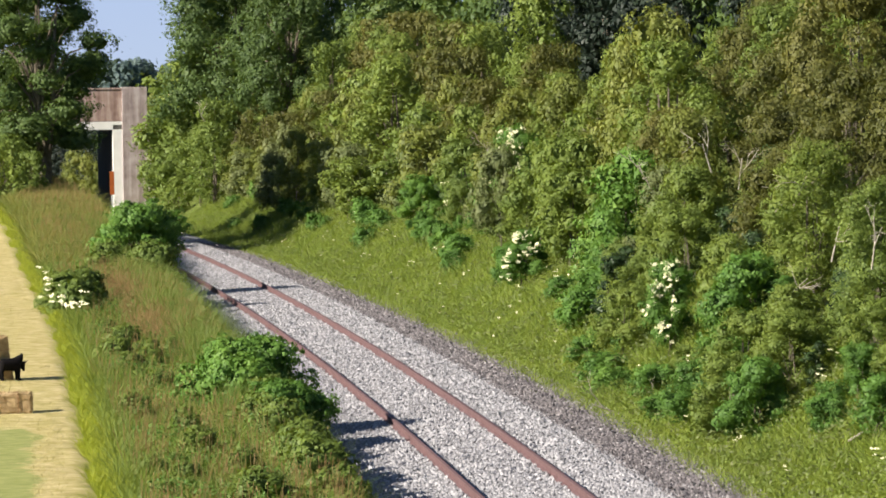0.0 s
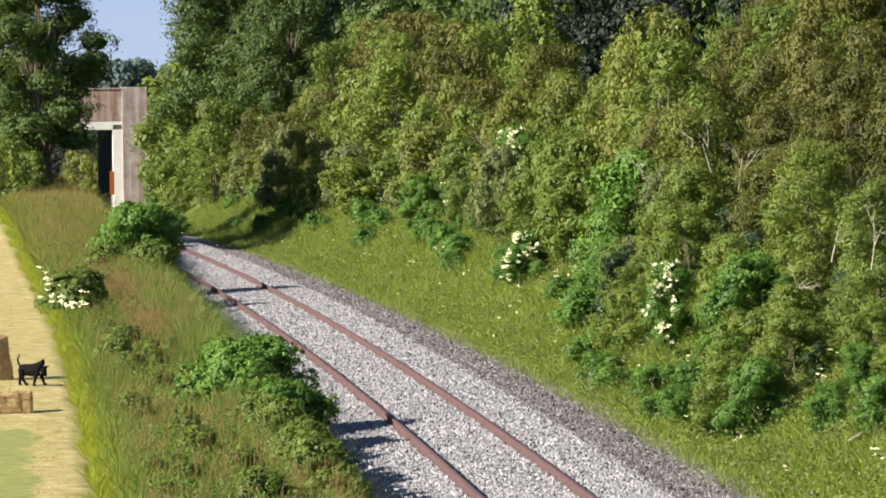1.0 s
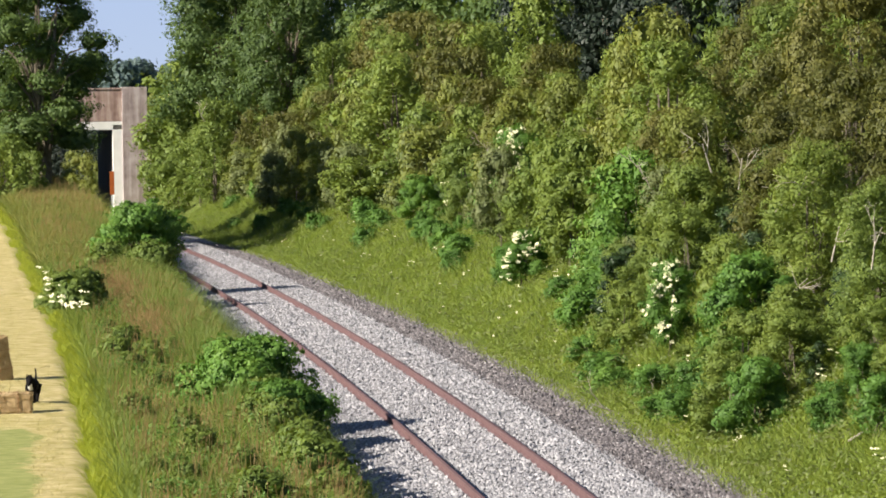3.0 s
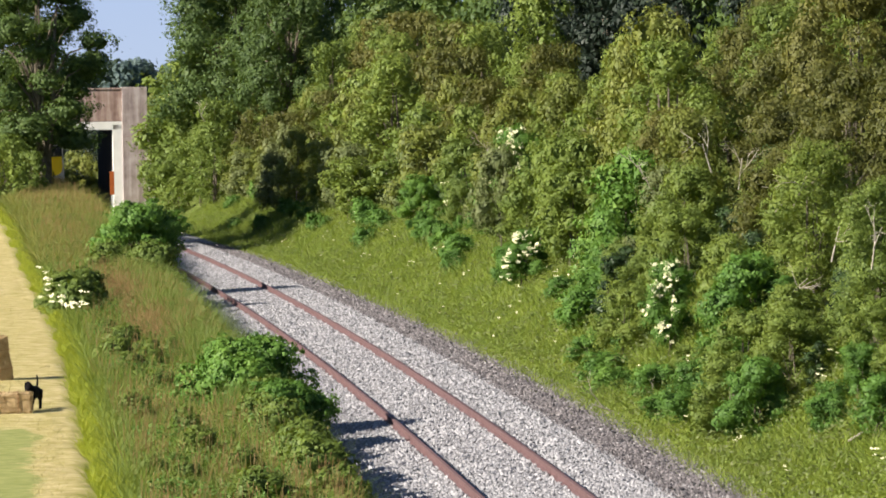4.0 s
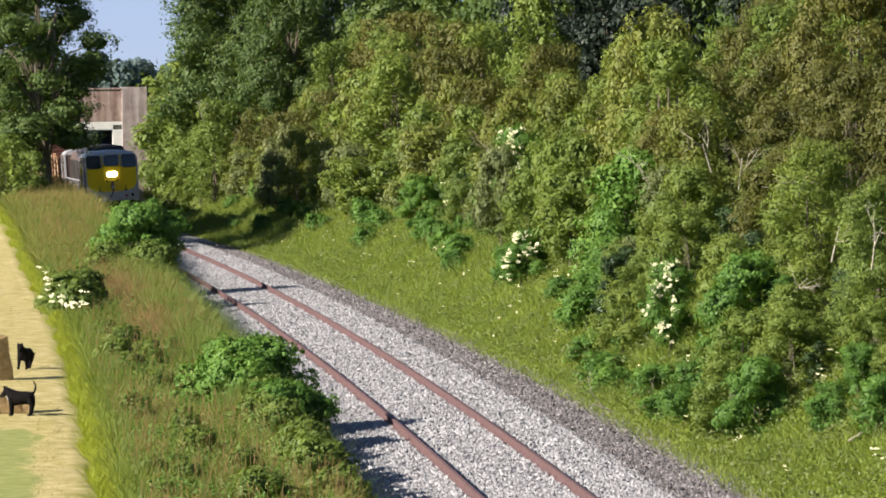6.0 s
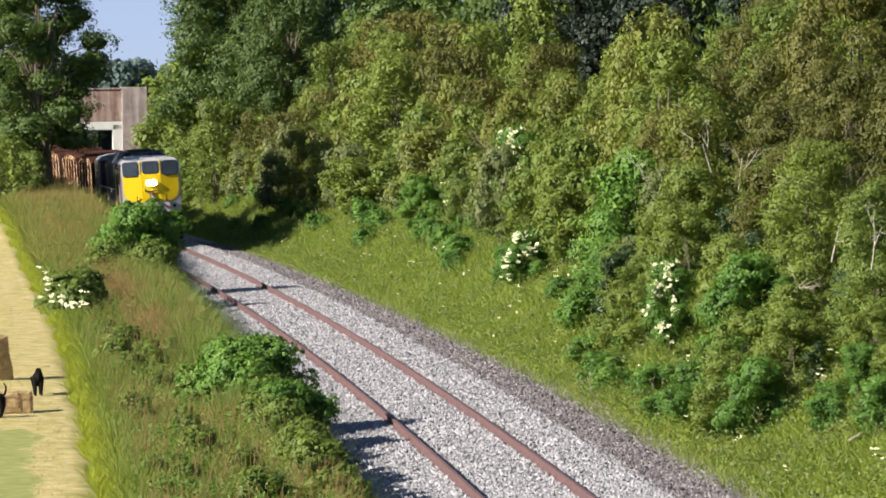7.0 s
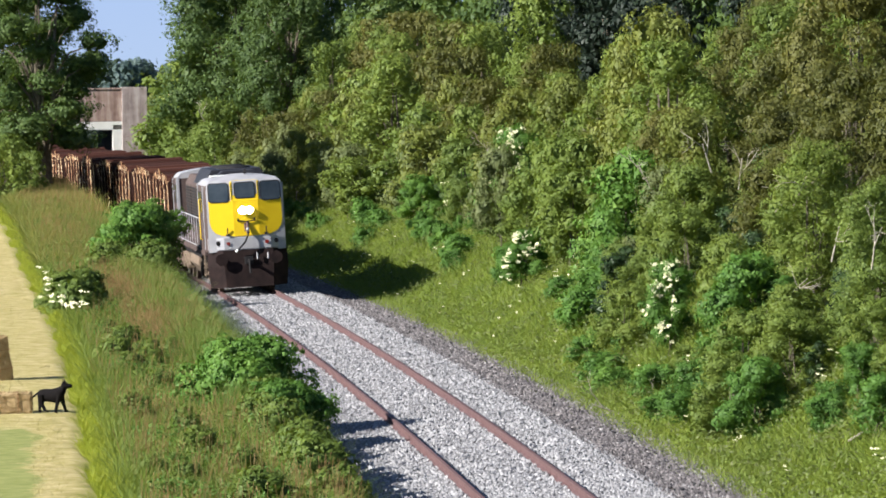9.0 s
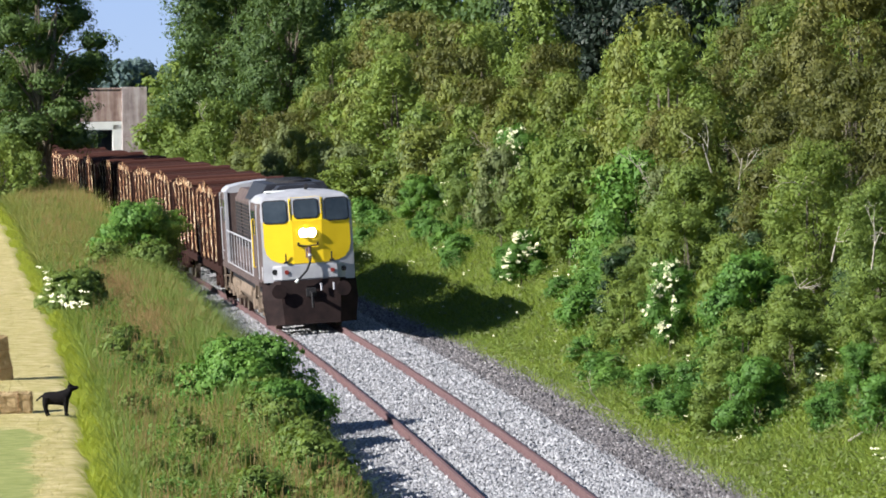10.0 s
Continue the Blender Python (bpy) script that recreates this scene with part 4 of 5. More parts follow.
def bale(name, m, label):
    r = np.random.default_rng(len(name) + 3)
    bm = bmesh.new()
    bmesh.ops.create_cube(bm, size=1.0, matrix=Matrix.Diagonal((0.95, 0.46, 0.40, 1)))
    bmesh.ops.bevel(bm, geom=list(bm.edges), offset=0.05, segments=2, affect="EDGES", profile=0.6)
    bmesh.ops.subdivide_edges(bm, edges=list(bm.edges), cuts=5, use_grid_fill=True)
    for v in bm.verts:
        d = noise.noise(v.co * 7) * 0.022 + noise.noise(v.co * 23) * 0.012
        v.co += v.co.normalized() * d
    ob = tagged(new(name), label, "bale", "hay bales")
    part("body", bm, HAY, ob)
    p = np.stack([r.uniform(-0.48, 0.48, 1500), r.uniform(-0.24, 0.24, 1500), r.uniform(-0.205, 0.205, 1500)], -1)
    ax = r.integers(0, 3, 1500)
    lim = np.array([0.475, 0.23, 0.20])
    p[np.arange(1500), ax] = np.sign(r.normal(size=1500)) * lim[ax]
    part("loose_straw", mesh_poly("loose_straw", leaf_faces(p, unit(r.normal(size=(1500, 3))), 0.05, r, 0.09), 4, HAY), None, ob)["kind"] = "stuff"
    for x in (-0.2, 0.2):
        bmt = bmesh.new()
        c = [(x, -0.245, -0.21), (x, 0.245, -0.21), (x, 0.245, 0.21), (x, -0.245, 0.21)]
        for i in range(4):
            rod(bmt, c[i], c[(i + 1) % 4], 0.006, 0.006, 5)
        part("twine", bmt, TWINE, ob)
    ob.matrix_basis = m
    return ob


def at_field(s, w, h):
    x, y, z = (float(c) for c in ground_at(s, w))
    return x, y, z + h


bale("hay_bale", pose(*at_field(15.6, -8.48, 0.19), 0, 0, 8), "rectangular hay bale lying on mown field")
bale("hay_bale", pose(*at_field(25.0, -8.62, 0.44), 0, 82, 25), "rectangular hay bale standing on end, leaning slightly")


# ---- the train ----
YELLOW = plain("warning_yellow_paint", (0.72, 0.47, 0.004), (0.80, 0.55, 0.008), 1.5, 0.42, spec=0.4, bumps=0.03)
SILVER = plain("pale_grey_paint", (0.27, 0.26, 0.285), (0.48, 0.465, 0.49), 2.0, 0.45, 0.1, bumps=0.05)
SIDE = plain("dirty_grey_brown_paint", (0.055, 0.038, 0.036), (0.125, 0.090, 0.083), 2.2, 0.75, spec=0.2, bumps=0.1)
HOOD = plain("blue_black_roof_paint", (0.012, 0.013, 0.019), (0.038, 0.038, 0.050), 2.0, 0.6, spec=0.25, bumps=0.08)
BLACK = plain("black_oily_steel", (0.010, 0.0095, 0.011), (0.028, 0.025, 0.027), 4, 0.7, spec=0.2, bumps=0.1)
PLOUGH = plain("rust_black_plough", (0.007, 0.0045, 0.005), (0.030, 0.017, 0.016), 3, 0.8, spec=0.15, bumps=0.15)
BOGIE = plain("dusty_brown_bogie", (0.10, 0.075, 0.055), (0.27, 0.20, 0.15), 5, 0.85, bumps=0.3)
WHEEL = plain("wheel_steel", (0.10, 0.075, 0.06), (0.22, 0.17, 0.14), 6, 0.6, 0.5)
WHITE = plain("white_mark", (0.72, 0.72, 0.70), (0.82, 0.82, 0.80), 9, 0.6)
REDLAMP = plain("red_lamp_glass", (0.16, 0.02, 0.018), (0.22, 0.03, 0.022), 9, 0.25)


def build_glass(nt, bs):
    nt.links.new(ramp(nt, noise_of(nt, 1.5, 3), [(0.3, (0.02, 0.026, 0.032)), (0.7, (0.05, 0.06, 0.07))]), bs.inputs["Base Color"])


CABGLASS = material("cab_window_glass", build_glass, 0.08, 0.0, 0.8)


def build_lamp(nt, bs):
    bs.inputs["Base Color"].default_value = (0.9, 0.9, 0.85, 1)
    bs.inputs["Emission Color"].default_value = (1.0, 0.93, 0.80, 1)
    bs.inputs["Emission Strength"].default_value = 9.0


LAMP = material("lit_headlamp", build_lamp, 0.3)


def tube(rings, n=12, close=True):
    """A skin through rings of (y, z, half width, half height)."""
    bm = bmesh.new()
    loops = []
    for y, z, rx, rz in rings:
        loops.append([bm.verts.new((rx * math.cos(6.28318 * i / n), y, z + rz * math.sin(6.28318 * i / n))) for i in range(n)])
    for a, b in zip(loops, loops[1:]):
        for i in range(n):
            bm.faces.new((a[i], a[(i + 1) % n], b[(i + 1) % n], b[i]))
    if close:
        bm.faces.new(loops[0][::-1]), bm.faces.new(loops[-1])
    bmesh.ops.recalc_face_normals(bm, faces=bm.faces)
    return bm


LOCO_L = 16.7
CAB = 3.1   # length of each full-width cab; a narrower hood with walkways lies between them


def plan(z):
    """Half width, set-back of the cab's front at height z."""
    return (np.interp(z, [1.3, 3.25, 3.5, 3.62, 3.70, 3.76], [1.29, 1.29, 1.25, 1.12, 0.75, 0.25]),
            np.interp(z, [1.3, 2.9, 3.55, 3.62, 3.70, 3.76], [0.0, 0.0, 0.17, 0.30, 0.62, 1.1]))


def ring_plan(z):
    hw, back = plan(z)
    half = [(0.40 * min(1, hw / 1.2), -back), (hw - 0.06, -back - 0.17), (hw, -back - 0.95), (hw, -CAB)]
    return half + [(-x, y) for x, y in half[::-1]]


def shell(z_list):
    """A cab's skin as stacked rings."""
    bm = bmesh.new()
    loops = [[bm.verts.new((x, y, z)) for x, y in ring_plan(z)] for z in z_list]
    n = len(loops[0])
    for a, b in zip(loops, loops[1:]):
        for i in range(n):
            bm.faces.new((a[i], a[(i + 1) % n], b[(i + 1) % n], b[i]))
    return bm, loops


def face_point(u, z, out=0.0):
    """A place on the front face: u across, z up, out of the face."""
    hw, back = plan(z)
    c = 0.40
    y = -back - (0.0 if abs(u) <= c else (abs(u) - c) / (hw - 0.06 - c) * 0.17)
    return Vector((u, y + out, z))


def panel(outline, out0, out1, grid=1):
    """A thin plate that follows the front face: outline of (u, z), from out0 to out1."""
    bm = bmesh.new()
    a = [bm.verts.new(face_point(u, z, out0)) for u, z in outline]
    b = [bm.verts.new(face_point(u, z, out1)) for u, z in outline]
    bm.faces.new(b)
    bm.faces.new(a[::-1])
    n = len(outline)
    for i in range(n):
        bm.faces.new((a[i], a[(i + 1) % n], b[(i + 1) % n], b[i]))
    bmesh.ops.recalc_face_normals(bm, faces=bm.faces)
    return bm


def rounded(u0, u1, z0, z1, r, k=4):
    pts = []
    for cx, cz, a0 in ((u1 - r, z1 - r, 0), (u0 + r, z1 - r, 90), (u0 + r, z0 + r, 180), (u1 - r, z0 + r, 270)):
        for i in range(k + 1):
            a = radians(a0 + 90 * i / k)
            pts.append((cx + r * math.cos(a), cz + r * math.sin(a)))
    return pts


def bogie(parent, y, axles, name="bogie", wheel_r=0.50, frame_mat=None, wheelbase=1.75):
    fm = frame_mat or BOGIE
    span = wheelbase * (axles - 1)
    bm = bmesh.new()
    for sd in (-1, 1):
        x = sd * 1.06
        out = [(y - span / 2 - 0.55, 0.62), (y - span / 2 - 0.45, 0.92), (y + span / 2 + 0.45, 0.92), (y + span / 2 + 0.55, 0.62), (y + span / 2 + 0.2, 0.55)]
        for i in range(axles - 1):
            c = y + span / 2 - wheelbase * (i + 0.5)
            out += [(c + 0.5, 0.55), (c + 0.35, 0.72), (c - 0.35, 0.72), (c - 0.5, 0.55)]
        out += [(y - span / 2 - 0.2, 0.55)]
        pr = prism([(a, b) for a, b in out], "x", x - 0.07, x + 0.07)
        me = bpy.data.meshes.new("tmp")
        pr.to_mesh(me)
        pr.free()
        bm.from_mesh(me)
        bpy.data.meshes.remove(me)
        for i in range(axles):
            c = y - span / 2 + wheelbase * i
            box(bm, x - 0.13, x + 0.15, c - 0.17, c + 0.17, 0.38, 0.70, 0.03)
            for o in (-0.34, 0.34):
                rod(bm, (x + 0.03 * sd, c + o, 0.5), (x + 0.03 * sd, c + o, 0.9), 0.09, 0.09, 8)
        rod(bm, (x + 0.12 * sd, y - 0.9, 0.75), (x + 0.12 * sd, y - 0.3, 1.15), 0.05, 0.05, 8)
    box(bm, -1.0, 1.0, y - 0.25, y + 0.25, 0.6, 0.85)
    b = part(name, bm, fm, parent, "dusty brown bogie frame")
    for i in range(axles):
        c = y - span / 2 + wheelbase * i
        w = bmesh.new()
        for sd in (-1, 1):
            rod(w, (sd * 0.78, c, wheel_r), (sd * 0.90, c, wheel_r), wheel_r, wheel_r, 28)
            rod(w, (sd * 0.74, c, wheel_r), (sd * 0.78, c, wheel_r), wheel_r + 0.028, wheel_r + 0.028, 28)
            rod(w, (sd * 0.90, c, wheel_r), (sd * 0.96, c, wheel_r), 0.16, 0.13, 12)
        rod(w, (-0.8, c, wheel_r), (0.8, c, wheel_r), 0.08, 0.08, 10)
        part("wheelset", w, WHEEL, b)
    return b


def locomotive():
    ob = tagged(new("locomotive"), "diesel locomotive with yellow ends, pale grey cabs and dark dirty sides", "locomotive")
    for flip in (Matrix.Identity(4), pose(0, -LOCO_L, 0, 0, 0, 180)):
        bm, loops = shell([1.32, 1.78, 2.4, 2.95, 3.25, 3.45])
        bmesh.ops.recalc_face_normals(bm, faces=bm.faces)
        front = bm.copy()
        bmesh.ops.delete(bm, geom=[f for f in bm.faces if f.calc_center_median().y > -0.5], context="FACES")
        bmesh.ops.delete(front, geom=[f for f in front.faces if f.calc_center_median().y <= -0.5], context="FACES")
        part("cab_body", bm, SIDE, ob, "grimy grey-brown cab").matrix_basis = flip
        part("cab_front", front, SILVER, ob, "pale grey cab end").matrix_basis = flip
        roof, rl = shell([3.45, 3.5, 3.56, 3.62, 3.66, 3.70, 3.73, 3.76])
        roof.faces.new(rl[-1])
        bmesh.ops.recalc_face_normals(roof, faces=roof.faces)
        part("cab_roof", roof, SILVER, ob, "pale grey cab roof").matrix_basis = flip
        part("roof_visor", boxes((-0.36, 0.36, -1.0, -0.42, 3.52, 3.66), bevel=0.04), SILVER, ob).matrix_basis = flip
        part("roof_panel", boxes((0.35, 0.95, -2.2, -1.6, 3.70, 3.74), bevel=0.01), WHITE, ob, "pale roof panel").matrix_basis = flip
        for sd in (-1, 1):
            part("cab_edge", boxes((min(sd * 1.20, sd * 1.305), max(sd * 1.20, sd * 1.305), -CAB - 0.03, -CAB + 0.05, 1.38, 3.50), bevel=0.01), SILVER, ob, "pale grey cab corner").matrix_basis = flip
    part("hood", prism([(-0.98, 1.40), (-0.98, 3.30), (-0.80, 3.60), (0.80, 3.60), (0.98, 3.30), (0.98, 1.40)], "y", -LOCO_L + CAB, -CAB, 0.02), SIDE, ob, "grimy engine hood between the cabs")
    for sd in (-1, 1):
        part("walkway", boxes((min(sd * 0.9, sd * 1.29), max(sd * 0.9, sd * 1.29), -LOCO_L + CAB, -CAB, 1.30, 1.42)), SIDE, ob)
        part("walkway_edge", boxes((min(sd * 1.29, sd * 1.31), max(sd * 1.29, sd * 1.31), -LOCO_L + CAB + 0.05, -CAB - 0.05, 1.40, 1.43)), SILVER, ob, "pale walkway edge")
        rail = bmesh.new()
        rod(rail, (sd * 1.27, -CAB, 2.34), (sd * 1.27, -LOCO_L + CAB, 2.34), 0.026, 0.026, 6)
        part("handrail", rail, SILVER, ob, "pale side handrail")
        post = None
        for i in range(9):
            if post is None:
                o = part("rail_post", rods(((0, 0, 1.42), (0, 0, 2.34), 0.015, 0.015), n=6), SILVER, ob)
                post = o.data
            else:
                o = part("rail_post", post, None, ob)
            o.matrix_basis = pose(sd * 1.27, -CAB - 0.5 - i * 1.18, 0)
        for y0, y1 in ((-5.0, -3.4), (-7.4, -5.3), (-10.4, -7.8), (-13.2, -10.8)):
            g = bmesh.new()
            for i in range(13):
                z = 1.95 + i * 0.1
                box(g, min(sd * 0.98, sd * 1.01), max(sd * 0.98, sd * 1.01), y0, y1, z, z + 0.06)
            part("grille", g, BLACK, ob, "black louvred grille")
        for yc in (-1.45, -LOCO_L + 1.45):
            door = part("cab_door", boxes((min(sd * 1.285, sd * 1.305), max(sd * 1.285, sd * 1.305), yc - 0.33, yc + 0.33, 1.5, 3.4), bevel=0.004), SIDE, ob, "cab side door")
            part("door_window", boxes((min(sd * 1.30, sd * 1.315), max(sd * 1.30, sd * 1.315), yc - 0.24, yc + 0.24, 2.6, 3.25)), CABGLASS, door)
            yw = yc - 1.0 if yc > -5 else yc + 1.0
            side_window = part("side_window", boxes((min(sd * 1.286, sd * 1.30), max(sd * 1.286, sd * 1.30), yw - 0.36, yw + 0.36, 2.62, 3.22), bevel=0.004), CABGLASS, ob, "dark cab side window")
            part("window_seal", boxes((min(sd * 1.28, sd * 1.294), max(sd * 1.28, sd * 1.294), yw - 0.40, yw + 0.40, 2.58, 3.26)), BLACK, side_window)
            part("corner_strip", boxes((min(sd * 1.24, sd * 1.30), max(sd * 1.24, sd * 1.30), yc - 0.62 if yc < -5 else yc + 0.44, yc - 0.44 if yc < -5 else yc + 0.62, 1.40, 3.42)), SILVER, ob, "pale grey corner strip")
            hr = bmesh.new()
            for o in ((-0.45,) if yc > -5 else (0.45,)):
                rod(hr, (sd * 1.35, yc + o, 1.7), (sd * 1.35, yc + o, 3.0), 0.02, 0.02, 6)
                for z in (1.7, 3.0):
                    rod(hr, (sd * 1.27, yc + o, z), (sd * 1.35, yc + o, z), 0.02, 0.02, 6)
            part("grab_rail", hr, YELLOW if yc > -5 else SILVER, ob, "vertical grab rail")
        part("sill", boxes((min(sd * 1.2, sd * 1.32), max(sd * 1.2, sd * 1.32), -LOCO_L + 0.95, -0.95, 1.20, 1.34), bevel=0.01), SIDE, ob)
    # roof gear
    part("radiator_hatch", prism([(-1.08, 3.42), (-0.80, 3.90), (0.80, 3.90), (1.08, 3.42)], "y", -8.0, -3.14, 0.03), HOOD, ob, "raised blue-black radiator hood")
    part("hatch_front", prism([(-0.8, 3.60), (-0.5, 3.86), (0.5, 3.86), (0.8, 3.60)], "y", -3.3, -2.3, 0.03), HOOD, ob)
    for y in (-4.0, -5.5, -7.0):
        fans = bmesh.new()
        rod(fans, (0, y, 3.90), (0, y, 3.96), 0.55, 0.5, 20)
        part("roof_fan", fans, BLACK, ob)
    part("exhaust_stack", boxes((-0.25, 0.25, -9.6, -8.4, 3.55, 3.86), bevel=0.03), BLACK, ob)
    part("horn", rods(((-0.12, -1.3, 3.70), (-0.12, -0.95, 3.86), 0.03, 0.06), ((-0.12, -1.3, 3.66), (-0.12, -1.3, 3.84), 0.02, 0.02)), BLACK, ob)
    # both ends: yellow face, windows, lamps
    for end in (0, 1):
        flip = Matrix.Identity(4) if end == 0 else pose(0, -LOCO_L, 0, 0, 0, 180)
        def fit(name, bm, mat, parent=ob, label="", sm=False):
            o = part(name, bm, mat, parent, label, sm)
            if parent is ob:
                o.matrix_basis = flip
            return o
        # split at the folds so each plate stays flat
        face = fit("yellow_face", panel([(0.4, 2.95), (-0.4, 2.95), (-0.4, 1.80), (0.4, 1.80)], 0.0, 0.012), YELLOW, ob, "warning-yellow end panel")
        part("yellow_face", panel([(0.46, 3.55), (0.4, 3.55), (0.4, 2.95), (0.46, 2.95)], 0.0, 0.014), YELLOW, face)
        part("yellow_face", panel([(0.4, 3.58), (-0.4, 3.58), (-0.4, 2.95), (0.4, 2.95)], 0.0, 0.013), YELLOW, face)
        part("yellow_face", panel([(-0.4, 3.55), (-0.46, 3.55), (-0.46, 2.95), (-0.4, 2.95)], 0.0, 0.014), YELLOW, face)
        for sd in (-1, 1):
            o = [(sd * 0.4, 2.95), (sd * 0.4, 1.80), (sd * 0.8, 1.84), (sd * 1.0, 1.93), (sd * 1.12, 2.08), (sd * 1.17, 2.28), (sd * 1.17, 2.95)]
            part("yellow_face", panel(o, 0.0, 0.012), YELLOW, face)
            g = fit("windscreen", panel(rounded(min(sd * 0.53, sd * 1.14), max(sd * 0.53, sd * 1.14), 2.93, 3.50, 0.09), 0.015, 0.03), CABGLASS, ob, "dark cab window")
            part("window_seal", panel(rounded(min(sd * 0.50, sd * 1.17), max(sd * 0.50, sd * 1.17), 2.90, 3.53, 0.11), 0.0, 0.02), BLACK, g)
        g = fit("windscreen", panel(rounded(-0.31, 0.31, 3.03, 3.50, 0.08), 0.022, 0.034), CABGLASS, ob, "dark centre cab window")
        part("window_seal", panel(rounded(-0.34, 0.34, 3.00, 3.53, 0.10), 0.0, 0.024), BLACK, g)
        for sd in (-1, 1):
            fit("pillar_strip", panel([(sd * 0.44, 3.50), (sd * 0.425, 3.50), (sd * 0.425, 2.98), (sd * 0.44, 2.98)], 0.0, 0.03), BLACK)
            lampm = LAMP if end == 0 else SILVER
            hb = bmesh.new()
            rod(hb, (sd * 0.11, -0.02, 2.62), (sd * 0.11, 0.08, 2.62), 0.125, 0.12, 18)
            housing = fit("headlamp", hb, BLACK, ob, "round headlamp")
            hl = bmesh.new()
            rod(hl, (sd * 0.11, 0.08, 2.62), (sd * 0.11, 0.11, 2.62), 0.13, 0.11, 18)
            part("lens", hl, lampm, housing, "brightly lit lens" if end == 0 else "")
            mk = bmesh.new()
            rod(mk, (sd * 0.93, -0.20, 1.60), (sd * 0.93, -0.05, 1.60), 0.075, 0.075, 14)
            fit("marker_lamp", mk, BLACK)
            rd = bmesh.new()
            rod(rd, (sd * 0.62, -0.1, 1.58), (sd * 0.62, 0.05, 1.58), 0.06, 0.06, 12)
            fit("tail_lamp", rd, REDLAMP)
            hk = bmesh.new()
            rod(hk, (sd * 0.62, -0.02, 1.82), (sd * 0.62, 0.06, 2.08), 0.022, 0.022, 6)
            rod(hk, (sd * 0.56, 0.04, 1.85), (sd * 0.68, 0.04, 1.85), 0.03, 0.03, 6)
            fit("lamp_bracket", hk, BLACK)
            br = bmesh.new()
            rod(br, (sd * 0.26, 0.02, 2.28), (sd * 0.26, 0.06, 2.36), 0.03, 0.03, 6)
            rod(br, (sd * 0.26, 0.05, 2.28), (sd * 0.0, 0.06, 2.26), 0.02, 0.02, 6)
            fit("bracket", br, BLACK)
        pts = [(0.75, 0.02), (1.25, -0.28), (1.25, -0.7), (-1.25, -0.7), (-1.25, -0.28), (-0.75, 0.02)]
        pb = prism(pts, "z", 1.38, 1.76, 0.015)
        fit("buffer_beam", pb, SILVER, ob, "pale grey buffer beam")
        # plough: folded steel skirt under the beam
        pl = bmesh.new()
        top = [(-1.27, -0.35), (-0.8, 0.02), (0.8, 0.02), (1.27, -0.35)]
        mid2 = [(-1.30, -0.30), (-0.8, 0.10), (0.8, 0.10), (1.30, -0.30)]
        bot = [(-1.22, -0.25), (-0.75, 0.16), (0.75, 0.16), (1.22, -0.25)]
        rows = [[pl.verts.new((x, y, z)) for x, y in r] for r, z in ((top, 1.36), (mid2, 0.85), (bot, 0.17))]
        back = [[pl.verts.new((x * 0.96, y - 0.1, z)) for x, y in r] for r, z in ((top, 1.36), (mid2, 0.85), (bot, 0.19))]
        for R in (rows, back):
            for a, b in zip(R, R[1:]):
                for i in range(3):
                    pl.faces.new((a[i], a[i + 1], b[i + 1], b[i]))
        for i in range(3):
            pl.faces.new((rows[0][i], rows[0][i + 1], back[0][i + 1], back[0][i]))
            pl.faces.new((rows[2][i], rows[2][i + 1], back[2][i + 1], back[2][i]))
        bmesh.ops.recalc_face_normals(pl, faces=pl.faces)
        fit("plough", pl, PLOUGH, ob, "rust-stained black snow plough")
        for sd in (-1, 1):
            bf = bmesh.new()
            rod(bf, (sd * 0.87, 0.05, 1.08), (sd * 0.87, 0.22, 1.08), 0.10, 0.09, 12)
            rod(bf, (sd * 0.87, 0.22, 1.08), (sd * 0.87, 0.26, 1.08), 0.20, 0.20, 18)
            fit("buffer", bf, PLOUGH, ob, "black round buffer")
        cp = bmesh.new()
        rod(cp, (0, 0.05, 1.0), (0, 0.45, 1.02), 0.06, 0.05, 8)
        rod(cp, (0, 0.45, 1.02), (0, 0.50, 0.62), 0.035, 0.035, 8)
        box(cp, -0.14, 0.14, 0.12, 0.2, 0.9, 1.14, 0.02)
        fit("coupling", cp, BLACK)
        hs = bmesh.new()
        path = [(-0.02, 0.10, 2.02), (-0.02, 0.16, 1.85), (0.08, 0.20, 1.62), (0.28, 0.20, 1.42), (0.36, 0.18, 1.36)]
        for a, b in zip(path, path[1:]):
            rod(hs, a, b, 0.03, 0.03, 7)
        hose = fit("brake_hose", hs, BLACK)
        he = bmesh.new()
        rod(he, (0.34, 0.18, 1.38), (0.40, 0.20, 1.30), 0.04, 0.045, 8)
        part("hose_end", he, WHITE, hose, "pale metal hose end")
        cb = bmesh.new()
        rod(cb, (-0.02, 0.02, 2.25), (-0.02, 0.14, 1.9), 0.05, 0.05, 8)
        rod(cb, (0.06, 0.06, 2.2), (0.06, 0.12, 1.95), 0.025, 0.025, 6)
        fit("jumper_cable", cb, RUST)
        lj = bmesh.new()
        rod(lj, (-0.02, 0.12, 2.03), (-0.02, 0.19, 1.97), 0.05, 0.05, 10)
        fit("jumper_plug", lj, SILVER)
        for x in (-0.28, -0.62):
            pp = bmesh.new()
            rod(pp, (x, 0.16, 1.25), (x, 0.19, 1.05), 0.03, 0.03, 7)
            fit("air_pipe", pp, SILVER, ob, "short pale air pipe")
    # below the floor
    part("fuel_tank", prism([(-1.1, 1.2), (-1.2, 0.7), (-0.9, 0.32), (0.9, 0.32), (1.2, 0.7), (1.1, 1.2)], "y", -10.4, -6.4, 0.05), BOGIE, ob, "dusty fuel tank")
